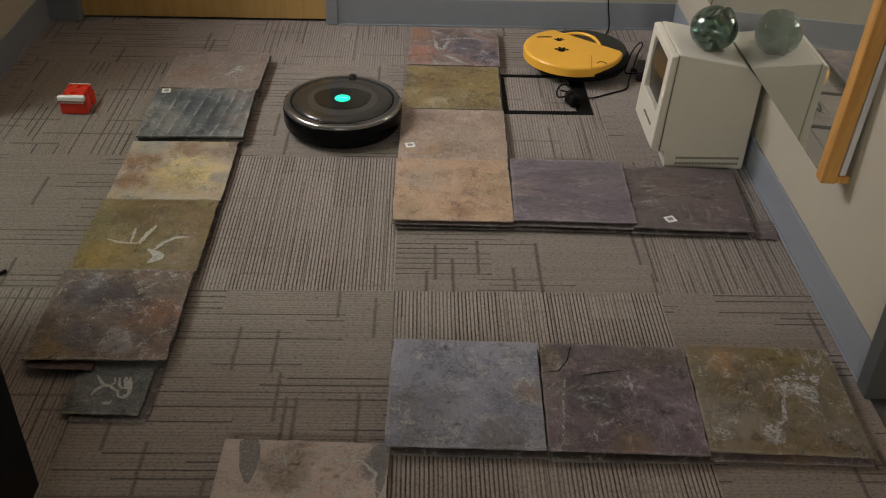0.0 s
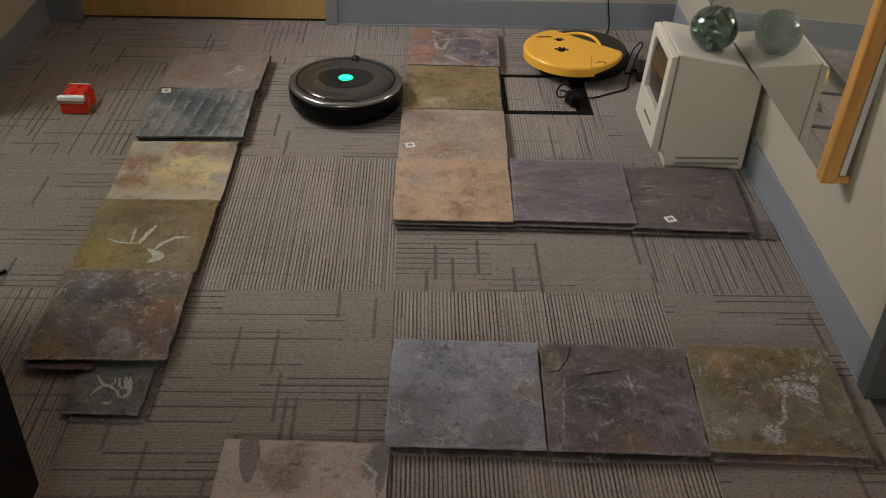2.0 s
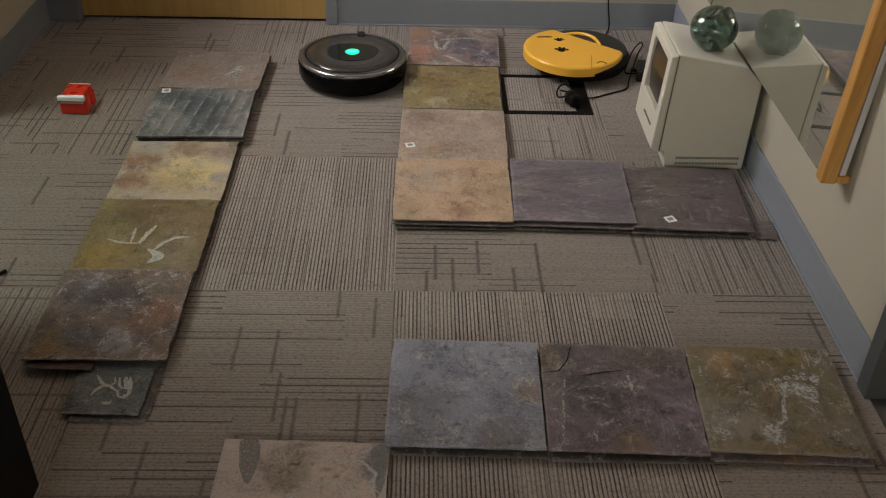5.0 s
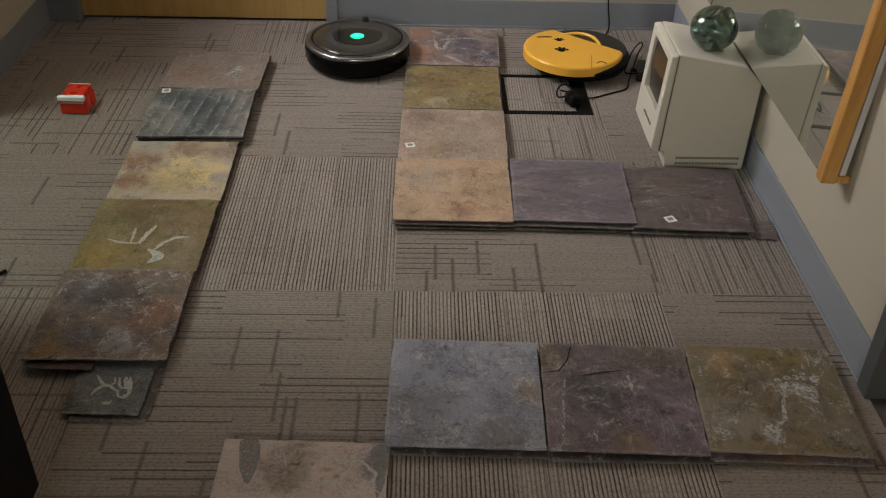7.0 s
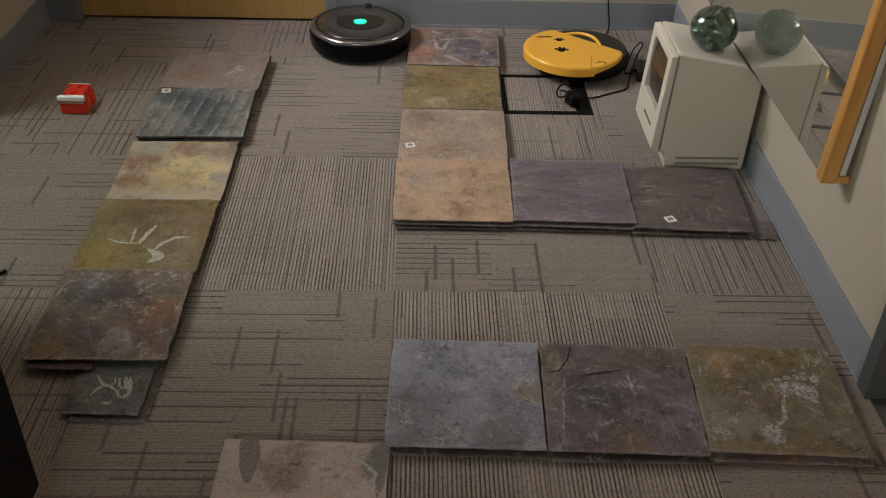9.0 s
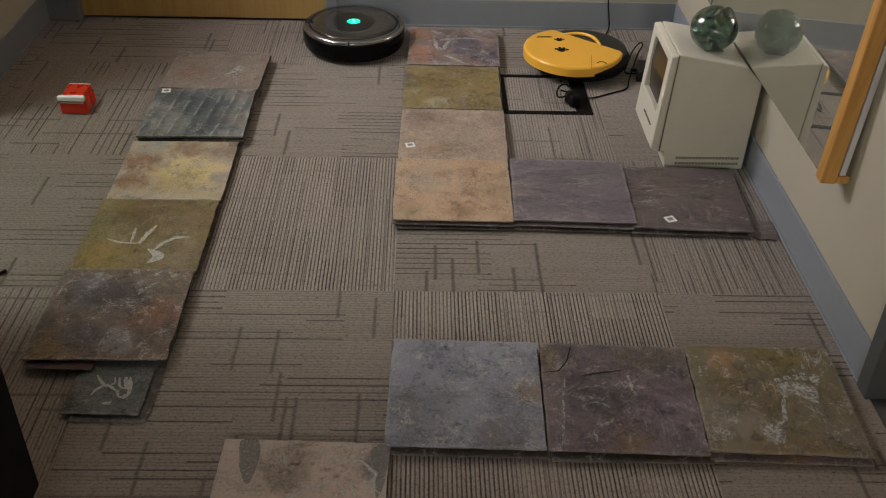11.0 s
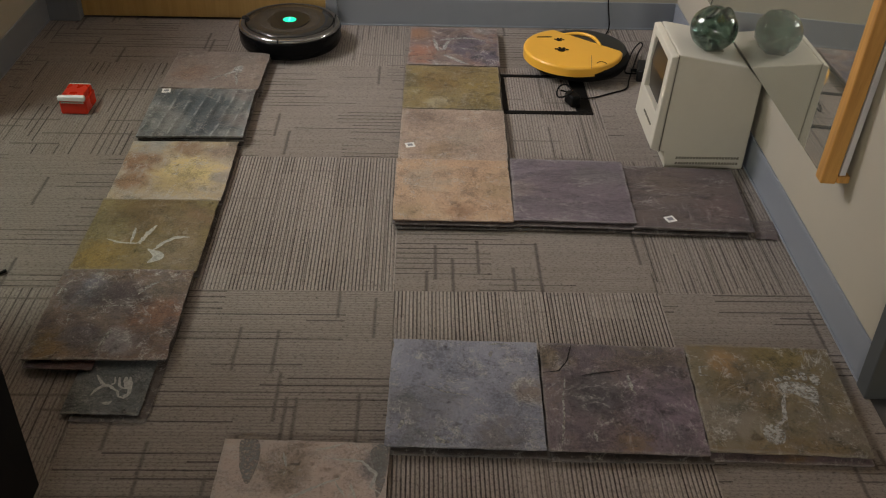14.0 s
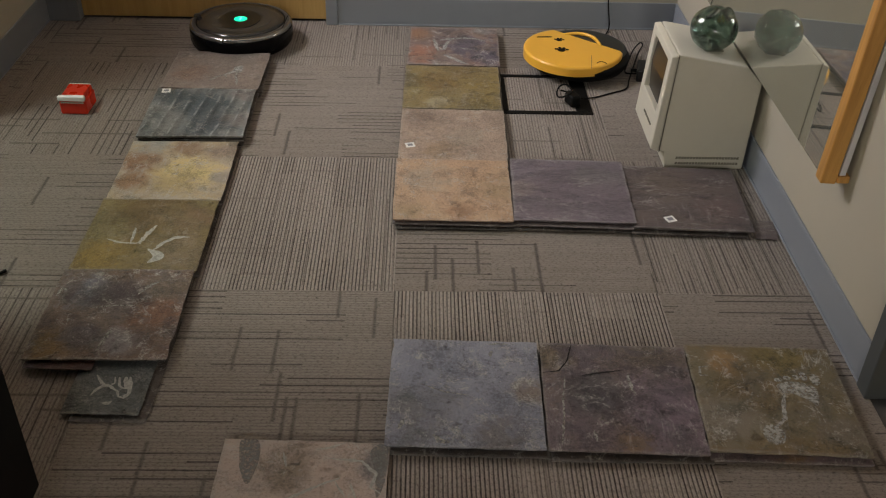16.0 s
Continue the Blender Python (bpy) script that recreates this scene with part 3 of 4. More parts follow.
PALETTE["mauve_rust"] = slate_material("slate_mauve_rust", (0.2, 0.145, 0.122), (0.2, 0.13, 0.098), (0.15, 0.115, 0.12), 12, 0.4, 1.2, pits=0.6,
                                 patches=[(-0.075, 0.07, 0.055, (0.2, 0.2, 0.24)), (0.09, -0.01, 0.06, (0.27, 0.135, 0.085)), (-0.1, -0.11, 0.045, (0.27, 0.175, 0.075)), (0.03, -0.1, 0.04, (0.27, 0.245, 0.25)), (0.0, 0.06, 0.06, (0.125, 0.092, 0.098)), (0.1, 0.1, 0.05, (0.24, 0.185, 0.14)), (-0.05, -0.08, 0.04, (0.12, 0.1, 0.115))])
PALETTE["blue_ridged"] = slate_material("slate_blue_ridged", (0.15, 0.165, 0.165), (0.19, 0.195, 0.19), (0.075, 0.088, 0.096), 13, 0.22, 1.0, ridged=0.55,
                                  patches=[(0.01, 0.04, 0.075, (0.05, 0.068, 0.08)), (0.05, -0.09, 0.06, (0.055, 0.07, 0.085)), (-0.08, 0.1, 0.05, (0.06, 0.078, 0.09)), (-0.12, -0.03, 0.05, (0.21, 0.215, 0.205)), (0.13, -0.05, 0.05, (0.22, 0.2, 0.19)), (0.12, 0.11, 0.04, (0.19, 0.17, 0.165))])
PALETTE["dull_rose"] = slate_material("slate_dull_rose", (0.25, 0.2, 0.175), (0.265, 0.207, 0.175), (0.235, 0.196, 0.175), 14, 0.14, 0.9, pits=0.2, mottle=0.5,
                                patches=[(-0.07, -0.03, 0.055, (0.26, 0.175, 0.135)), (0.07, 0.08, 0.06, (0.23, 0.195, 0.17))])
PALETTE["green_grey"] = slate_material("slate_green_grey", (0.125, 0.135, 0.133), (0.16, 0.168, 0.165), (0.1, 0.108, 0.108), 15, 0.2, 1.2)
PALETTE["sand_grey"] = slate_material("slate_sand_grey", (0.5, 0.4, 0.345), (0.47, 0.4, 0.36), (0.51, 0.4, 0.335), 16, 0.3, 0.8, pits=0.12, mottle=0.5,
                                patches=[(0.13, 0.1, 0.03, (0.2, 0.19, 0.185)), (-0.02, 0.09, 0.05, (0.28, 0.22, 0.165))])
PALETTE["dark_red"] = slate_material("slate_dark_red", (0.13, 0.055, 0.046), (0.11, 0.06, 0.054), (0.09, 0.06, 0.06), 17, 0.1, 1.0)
# lower slates: colours darkened to stand in for shade in the stacks
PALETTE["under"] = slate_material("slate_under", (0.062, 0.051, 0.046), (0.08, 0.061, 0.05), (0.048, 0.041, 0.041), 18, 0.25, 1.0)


def slate(x, y, z0, h, rot, mat, label, w=0.305, d=0.305, seed=0):
    """One riven slate, centred at x, y, its bottom at z0: rough top, chipped and uneven edges."""
    rnd = random.Random(seed * 13 + 5)
    nx = ny = 14
    bm = bmesh.new()

    def edge(k, s):
        return 0.0016 * noise.noise(Vector((k * 0.9, s * 7.3 + seed, 0.3))) - (0.003 if rnd.random() < 0.09 else 0.0) * rnd.random()
    l = [edge(k, 1) for k in range(ny + 1)], [edge(k, 2) for k in range(ny + 1)], [edge(k, 3) for k in range(nx + 1)], [edge(k, 4) for k in range(nx + 1)]
    top, mid, bot = {}, {}, {}
    for i in range(nx + 1):
        for j in range(ny + 1):
            u, v = i / nx, j / ny
            px = -w / 2 - l[0][j] + u * (w + l[0][j] + l[1][j])
            py = -d / 2 - l[2][i] + v * (d + l[2][i] + l[3][i])
            e = min(u, 1 - u, v, 1 - v) * nx
            zz = h + 0.0006 * noise.noise(Vector((px * 22, py * 22, seed * 3.1))) - (0.0012 * (1 + 0.6 * rnd.random()) if e < 0.5 else 0)
            top[i, j] = bm.verts.new((px, py, zz))
            if e < 0.5:
                k = 0.945 + 0.02 * rnd.random()
                mid[i, j] = bm.verts.new((px * (0.990 + 0.009 * rnd.random()), py * (0.990 + 0.009 * rnd.random()), h * rnd.uniform(0.45, 0.7)))
                bot[i, j] = bm.verts.new((px * k, py * k, 0.0012 * rnd.random()))
    for i in range(nx):
        for j in range(ny):
            bm.faces.new((top[i, j], top[i + 1, j], top[i + 1, j + 1], top[i, j + 1]))
    ring = [(i, 0) for i in range(nx)] + [(nx, j) for j in range(ny)] + [(i, ny) for i in range(nx, 0, -1)] + [(0, j) for j in range(ny, 0, -1)]
    for a, b in zip(ring, ring[1:] + ring[:1]):
        bm.faces.new((top[a], mid[a], mid[b], top[b]))
        bm.faces.new((mid[a], bot[a], bot[b], mid[b]))
    bm.faces.new([bot[k] for k in ring])
    ob = part("slate_tile", bm, PALETTE[mat], None, at=pose(x, y, z0, 0, 0, rot))
    return tagged(ob, label, "stone tile", SLATES)


def strokes(parent, h, lines, width, mat, name="painted_mark", label="worn white painted mark", seed=0):
    """Flat brush strokes lying on a slate, tapered and uneven."""
    rnd = random.Random(seed + 77)
    for k, line in enumerate(lines):
        bm = bmesh.new()
        pts = [Vector((a, b, 0)) for a, b in line]
        fine = []
        for a, b in zip(pts, pts[1:]):
            cnt = max(2, int((b - a).length / 0.006))
            fine += [a.lerp(b, q / cnt) for q in range(cnt)]
        fine.append(pts[-1])
        wd = width[k] if isinstance(width, (list, tuple)) else width
        prev = None
        for q, p in enumerate(fine):
            way = (fine[min(q + 1, len(fine) - 1)] - fine[max(q - 1, 0)]).normalized()
            side = Vector((-way.y, way.x, 0))
            f = q / (len(fine) - 1)
            hw = 0.5 * wd * (0.35 + 0.65 * min(1, 4 * f, 4 * (1 - f))) * rnd.uniform(0.7, 1.25)
            p = p + side * rnd.uniform(-0.15, 0.15) * wd
            pair = bm.verts.new((*(p + side * hw).xy, h)), bm.verts.new((*(p - side * hw).xy, h))
            if prev:
                bm.faces.new((prev[0], pair[0], pair[1], prev[1]))
            prev = pair
        part(name, bm, mat, parent, label)


def blob(parent, h, outline, mat, name="painted_mark", label="worn white painted mark", seed=0):
    """A flat filled mark with an uneven outline through a few corners."""
    pts = [Vector((a, b, 0)) for a, b in outline]
    bm = bmesh.new()
    ring = []
    for k, (a, b) in enumerate(zip(pts, pts[1:] + pts[:1])):
        z, c = pts[k - 1], pts[(k + 2) % len(pts)]
        for q in range(5):
            t = q / 5
            v = 0.5 * ((2 * a) + (b - z) * t + (2 * z - 5 * a + 4 * b - c) * t * t + (3 * a - z - 3 * b + c) * t ** 3)
            v = v + 0.0012 * Vector((noise.noise(v * 300 + Vector((seed, 0, 0))), noise.noise(v * 300 + Vector((0, seed, 5))), 0))
            ring.append(bm.verts.new((v.x, v.y, h)))
    bm.faces.new(ring)
    return part(name, bm, mat, parent, label)


def round_mark(parent, h, x, y, rx, ry, mat, seed=0):
    return blob(parent, h, [(x + rx * math.cos(k * math.pi / 4), y + ry * math.sin(k * math.pi / 4)) for k in range(8)], mat, seed=seed)


def sticker(parent, x, y, h, rot):
    s = part("sticker", box(-0.013, 0.013, -0.013, 0.013, 0, 0.0006), M_WHITE, parent, "small white paper sticker", at=pose(x, y, h, 0, 0, rot))
    part("print", box(-0.007, 0.007, -0.006, 0.006, 0.0006, 0.001), M_GREY_INK, s)


# near row, two layers each
for k, (x, y, r, m) in enumerate([(0.154, -0.361, -2.0, "under"), (0.461, -0.374, -1.5, "under"), (0.761, -0.374, -2.6, "purple_rust")]):
    slate(x, y, 0.0, 0.0125, r + 0.5, m, "weathered slate tile lying under another slate", seed=20 + k)
gb = slate(0.150, -0.352, 0.0125, 0.0125, -1.7, "grey_blue", "blue-grey slate tile on top of another slate", w=0.303, seed=1)
br2 = slate(0.457, -0.363, 0.0125, 0.0125, -2.2, "purple_rust", "purple and rust slate tile with a crack, on another slate", w=0.303, seed=2)
br3 = slate(0.763, -0.364, 0.0125, 0.0125, -2.6, "ochre", "ochre slate tile with a white painted figure, on another slate", seed=3)
strokes(br2, 0.0136, [[(-0.15, 0.057), (-0.116, 0.064), (-0.098, 0.094), (-0.084, 0.148)], [(-0.07, 0.052), (-0.028, 0.063), (0.012, 0.071)]], 0.0034, M_CRACK, "crack", "dark crack")
strokes(br2, 0.0136, [[(-0.105, 0.051), (-0.113, -0.006), (-0.116, -0.07), (-0.124, -0.14)], [(0.023, 0.066), (0.025, 0.016), (0.033, 0.0)], [(-0.06, -0.1), (-0.058, -0.13)]], [0.005, 0.008, 0.006], M_CHALK_WORN, "streak", "pale scraped streak")
strokes(gb, 0.0136, [[(-0.059, -0.124), (-0.049, -0.139), (-0.03, -0.145)], [(-0.088, 0.013), (-0.037, -0.009), (0.007, -0.015)], [(-0.125, -0.11), (-0.118, -0.085)], [(0.05, 0.14), (0.09, 0.142)], [(0.052, 0.1), (0.055, 0.118)]], [0.013, 0.004, 0.008, 0.006, 0.007], M_CHALK_WORN, "streak", "pale scraped streak")
blob(br3, 0.0133, [(0.018, 0.035), (0.048, 0.045), (0.075, 0.04), (0.094, 0.023), (0.084, -0.022), (0.068, -0.007), (0.043, 0.009), (0.021, 0.011)], M_CHALK_WORN, seed=1)
for k, (x, y, rx, ry) in enumerate([(0.022, 0.048, 0.008, 0.006), (0.042, 0.055, 0.008, 0.006), (0.060, 0.058, 0.007, 0.007), (0.076, 0.062, 0.009, 0.014), (0.098, 0.053, 0.010, 0.017)]):
    round_mark(br3, 0.0133, x, y, rx, ry, M_CHALK_WORN, k)
round_mark(br3, 0.0133, -0.023, -0.106, 0.021, 0.027, M_CHALK_WORN, 9)
strokes(br3, 0.0138, [[(0.024, 0.006), (0.012, -0.033), (0.009, -0.064), (-0.015, -0.085)], [(-0.113, 0.082), (-0.131, 0.078), (-0.134, 0.052), (-0.119, 0.054)]], [0.01, 0.005], M_CHALK)

# middle row, three layers
for k, (x, y, r, m) in enumerate([(0.149, 0.398, -0.6, "under"), (0.451, 0.394, -1.6, "under")]):
    slate(x, y, 0.0, 0.010, r, m, "weathered slate tile lying under other slates", seed=30 + k)
    slate(x - 0.004, y + 0.003, 0.010, 0.0095, r - 0.8, "brown", "brown slate tile lying between other slates", seed=34 + k)
slate(0.142, 0.406, 0.0195, 0.0105, -0.9, "tan", "tan slate tile on top of a low stack", seed=4)
slate(0.452, 0.408, 0.0195, 0.0105, -2.0, "violet", "violet-grey slate tile on top of a low stack", w=0.308, d=0.308, seed=5)
slate(0.738, 0.380, 0.0, 0.012, -2.0, "under", "weathered slate tile lying under another slate", w=0.29, seed=6)
slate(0.931, 0.262, 0.0, 0.006, -6.0, "brown", "small thin dark slate piece beside the baseboard", w=0.058, d=0.085, seed=61)
m3 = slate(0.752, 0.386, 0.012, 0.012, -3.2, "brown", "dark brown slate tile with a white sticker, on another slate", w=0.3, seed=7)
sticker(m3, -0.055, -0.113, 0.0123, 24)

# column running to the back
for k, (x, y, r) in enumerate([(0.152, 0.712, -1.0), (0.156, 1.022, -1.6), (0.164, 1.335, -0.8)]):
    slate(x + 0.002, y + 0.002, 0.0, 0.013, r, "under", "weathered slate tile lying under another slate", seed=40 + k)
c2 = slate(0.150, 0.713, 0.013, 0.013, -1.3, "rose_tan", "rose-tan slate tile with a white sticker, on another slate", seed=8)
sticker(c2, -0.121, -0.076, 0.0133, 12)
slate(0.154, 1.021, 0.013, 0.014, -1.4, "olive_gold", "olive-gold slate tile on another slate", w=0.301, seed=9)
c4 = slate(0.167, 1.336, 0.013, 0.015, -1.6, "red_grey", "red and grey slate tile with white streaks, on another slate", d=0.315, seed=10)
strokes(c4, 0.0158, [[(-0.052, -0.05), (-0.056, -0.02), (-0.069, 0.047)], [(-0.054, -0.048), (-0.035, -0.037), (-0.022, 0.025), (-0.006, 0.051)], [(-0.049, 0.039), (-0.007, 0.056), (0.042, 0.064), (0.081, 0.057), (0.106, 0.039)], [(-0.034, -0.079), (-0.006, -0.109), (0.032, -0.142), (0.05, -0.152)], [(0.013, -0.02), (0.061, -0.035)]], [0.014, 0.011, 0.012, 0.012, 0.007], M_CHALK, label="whitish mineral streak")

# left row
slate(-0.537, -0.268, 0.0, 0.0055, -1.0, "under", "dark thin slate lying under a half-width slate", w=0.152, d=0.315, seed=62)
small = slate(-0.555, -0.259, 0.0055, 0.0075, -1.0, "green_grey", "half-width green-grey slate with a white painted figure", w=0.152, d=0.305, seed=11)
strokes(small, 0.0086, [[(-0.035, -0.045), (-0.018, -0.07), (0.0, -0.077), (0.022, -0.093)], [(-0.031, -0.104), (-0.024, -0.087), (-0.014, -0.077), (0.001, -0.077)], [(0.012, -0.05), (0.02, -0.077), (0.033, -0.085)], [(0.024, -0.05), (0.035, -0.085)], [(0.033, -0.049), (0.043, -0.093), (0.036, -0.111), (0.022, -0.105)], [(0.017, -0.086), (0.025, -0.105)], [(-0.002, -0.126), (0.011, -0.126), (0.015, -0.118)], [(0.001, -0.077), (0.008, -0.067), (0.003, -0.05)]], [0.006, 0.007, 0.006, 0.009, 0.009, 0.005, 0.008, 0.005], M_PAINT, seed=3)
slate(-0.668, -0.146, 0.013, 0.0085, -2.5, "dark_red", "dark red slate tile lying between other slates", w=0.14, d=0.295, seed=12)
slate(-0.527, -0.115, 0.013, 0.0085, 0.8, "under", "weathered slate piece lying between other slates", w=0.14, d=0.295, seed=63)
mr = slate(-0.604, -0.122, 0.0215, 0.0105, 0.4, "mauve_rust", "mauve and rust slate tile on top of other slates", w=0.293, d=0.308, seed=13)
strokes(mr, 0.0116, [[(-0.05, 0.009), (-0.004, 0.019), (0.047, 0.02)], [(0.041, 0.058), (0.057, 0.087), (0.081, 0.107)], [(-0.135, 0.05), (-0.131, 0.081), (-0.117, 0.071)], [(0.0, -0.13), (0.008, -0.09), (0.014, -0.06)]], [0.004, 0.008, 0.007, 0.01], M_CHALK_WORN, "streak", "pale scraped streak", seed=5)
slate(-0.599, 0.185, 0.0, 0.013, 0.5, "under", "weathered slate tile lying under another slate", w=0.294, seed=44)
l2 = slate(-0.603, 0.190, 0.013, 0.0125, 0.0, "olive", "olive slate tile with a white painted figure, on another slate", w=0.293, d=0.306, seed=14)
strokes(l2, 0.0133, [[(-0.032, 0.018), (-0.03, -0.044)], [(0.017, 0.03), (0.002, -0.002), (-0.008, -0.05)], [(-0.09, -0.03), (-0.052, -0.046), (-0.005, -0.047)]], [0.008, 0.012, 0.006], M_PAINT)
blob(l2, 0.0133, [(0.016, -0.07), (0.038, -0.077), (0.046, -0.079), (0.061, -0.094), (0.056, -0.113), (0.028, -0.126), (0.035, -0.1)], M_PAINT, seed=4)
strokes(l2, 0.0134, [[(0.03, -0.078), (0.05, -0.042), (0.07, -0.022), (0.105, -0.018)]], [0.010], M_PAINT, seed=8)
slate(-0.598, 0.499, 0.0, 0.011, -0.5, "under", "weathered slate tile lying under another slate", w=0.294, seed=45)
slate(-0.602, 0.501, 0.011, 0.011, 0.6, "cream_gold", "cream and gold slate tile on another slate", w=0.294, d=0.306, seed=15)
for k in range(2):
    slate(-0.597 + 0.004 * k, 0.812, 0.012 * k, 0.012, 0.6 - k, "under", "weathered slate tile lying under other slates", w=0.3, seed=46 + k)
    slate(-0.590 + 0.003 * k, 1.103, 0.012 * k, 0.012, 0.4 + k, "under", "weathered slate tile lying under other slates", w=0.3, d=0.27, seed=48 + k)
fl2 = slate(-0.598, 0.811, 0.024, 0.012, 1.2, "blue_ridged", "blue-grey ridged slate tile with a white sticker, on other slates", w=0.3, seed=16)
sticker(fl2, -0.119, 0.132, 0.0125, 6)
fl1 = slate(-0.594, 1.101, 0.024, 0.0125, -1.0, "dull_rose", "dull rose slate tile with a white painted figure, on other slates", w=0.302, d=0.272, seed=17)
strokes(fl1, 0.0131, [[(-0.009, -0.087), (0.012, -0.058), (0.03, -0.044), (0.045, -0.064)], [(0.03, -0.044), (0.053, -0.022), (0.063, 0.008)], [(0.066, -0.03), (0.082, -0.111)]], [0.011, 0.011, 0.008], M_CHALK)
blob(fl1, 0.0132, [(0.053, 0.012), (0.077, 0.027), (0.081, -0.017), (0.062, -0.026)], M_CHALK, seed=6)

# the nearest slate, single
b1 = slate(-0.154, -0.632, 0.0, 0.014, -1.8, "sand_grey", "sand-grey slate tile with pale scratches", w=0.31, seed=18)
strokes(b1, 0.0153, [[(0.02, 0.129), (0.046, 0.135), (0.073, 0.148)], [(0.041, 0.109), (0.106, 0.103), (0.134, 0.074), (0.127, 0.042), (0.148, 0.026)], [(-0.034, 0.001), (0.012, 0.031), (0.069, 0.063)], [(0.06, 0.056), (0.083, 0.018)], [(0.09, 0.05), (0.102, 0.012)], [(-0.041, 0.12), (-0.031, 0.086)]], [0.006, 0.006, 0.006, 0.004, 0.004, 0.004], M_PAINT, "scratch", "pale scratch")
blob(b1, 0.0151, [(-0.124, 0.147), (-0.092, 0.147), (-0.083, 0.1), (-0.094, 0.042), (-0.113, 0.075), (-0.121, 0.11)], M_DARKMARK, "stain", "dark grey stain", 3)
blob(b1, 0.0151, [(0.12, 0.13), (0.15, 0.145), (0.151, 0.06), (0.138, 0.02), (0.132, 0.075)], M_DARKMARK, "stain", "dark grey stain", 7)

# ---- the robot vacuum that moves ----
robot = thing("robot_vacuum", pose(-0.17, 0.8, 0.0), "round black robot vacuum with silver rim and lit green button", "robot vacuum")
R = 0.171
part("body", lathe([(0, 0.009), (0.152, 0.009), (0.163, 0.012), (0.1692, 0.021), (R, 0.033), (R, 0.074), (0.1695, 0.079), (0, 0.079)], 96), M_SIDE, robot, smooth=True)
part("bumper", lathe([(0.1700, 0.030), (0.1728, 0.034), (0.1732, 0.068), (0.1718, 0.073), (0.1690, 0.073)], 96), M_SIDE, robot, "glossy black bumper", smooth=True)
part("rim", lathe([(0.1712, 0.0745), (0.1718, 0.0765), (0.1708, 0.0800), (0.1685, 0.0828), (0.1655, 0.0846), (0.1640, 0.0850)], 96), M_RIM, robot, "silver rim", smooth=True)
part("top_ring", lathe([(0.1640, 0.0850), (0.1580, 0.0864), (0.1520, 0.0868), (0.1505, 0.0850)], 96), M_TOPRING, robot, "dark grey top ring", smooth=True)
part("groove", lathe([(0.1505, 0.0862), (0.1465, 0.0862), (0.1465, 0.080), (0.1505, 0.080), (0.1505, 0.0862)], 96), M_BLACK_MATT, robot, "black seam")
lid = part("lid", lathe([(0.1463, 0.084), (0.1455, 0.0872), (0.12, 0.0880), (0.10, 0.0882), (0.0, 0.0882)], 96), M_LID, robot, "dark gunmetal lid", smooth=True)
part("lid_ring", lathe([(0.102, 0.0882), (0.101, 0.0887), (0.078, 0.0887), (0.077, 0.0882)], 96), M_LID_RING, lid, "lighter grey ring")
# the dark middle: flat at the front, rounded at the back
kite = []
for k in range(72):
    a = 2 * math.pi * k / 72
    rx, ry = 0.083, (0.078 if math.sin(a) < 0 else 0.052)
    e = 0.78
    kite.append((rx * math.copysign(abs(math.cos(a)) ** (e if math.sin(a) > 0 else 1), math.cos(a)), 0.012 + ry * math.copysign(abs(math.sin(a)) ** (e if math.sin(a) > 0 else 1), math.sin(a))))
panel = part("panel", prism(kite, 0.0886, 0.0896, 0.0004), M_GLOSS, lid, "glossy black control panel")
button = lathe([(0.0225, 0.0892), (0.0222, 0.0905), (0.019, 0.0912), (0, 0.0914)], 40)
part("button", button, M_LED, robot, "lit green button")
part("letter_bar", join(*[box(-0.013 + 0.0056 * k, -0.0098 + 0.0056 * k, -0.003, 0.003, 0.0912, 0.0917) for k in range(5)]), M_LED_CORE, robot, "bright bars of writing")
part("knob", lathe([(0.012, 0.083), (0.012, 0.0905), (0.010, 0.0925), (0.0, 0.0945)], 28, 0.02, 0.153), M_BLACK, robot, "black sensor knob", smooth=True)
part("handle_slot", box(-0.055, 0.055, -0.1535, -0.1505, 0.0845, 0.0878, 0.001), M_BLACK_MATT, robot)
for s in (-1, 1):
    part("seam", side_prism([(s * a, b) for a, b in ((0.1724, 0.074), (0.1726, 0.0768), (0.1716, 0.0804), (0.1690, 0.0834), (0.1655, 0.0853), (0.1642, 0.084), (0.168, 0.079), (0.169, 0.074))], -0.0024, 0.0024, 0), M_BLACK_MATT, robot, "black rim seam", at=pose(0, 0, 0, 0, 0, -8 if s < 0 else 8))
for s in (-1, 1):
    w = part("wheel", lathe([(0, -0.011), (0.03, -0.011), (0.033, -0.008), (0.033, 0.008), (0.03, 0.011), (0, 0.011)], 32), M_BLACK_MATT, robot, at=pose(s * 0.115, 0, 0.033, 0, 90, 0))
part("caster", lathe([(0, -0.008), (0.011, -0.008), (0.013, -0.005), (0.013, 0.005), (0.011, 0.008), (0, 0.008)], 20), M_BLACK_MATT, robot, at=pose(0, 0.12, 0.013, 0, 90, 0))

# ---- the yellow robot ----
YC = (0.565, 1.226)
yr = thing("robot_vacuum", pose(YC[0], YC[1], 0.0, 0, 0, -8), "parked round robot vacuum with a yellow cover and black body", "robot vacuum")
part("body", lathe([(0, 0.012), (0.138, 0.012), (0.156, 0.02), (0.166, 0.034), (0.168, 0.05), (0.163, 0.058), (0.152, 0.062), (0, 0.062)], 80, 0.012, 0.012), M_BLACK_MATT, yr, smooth=True)
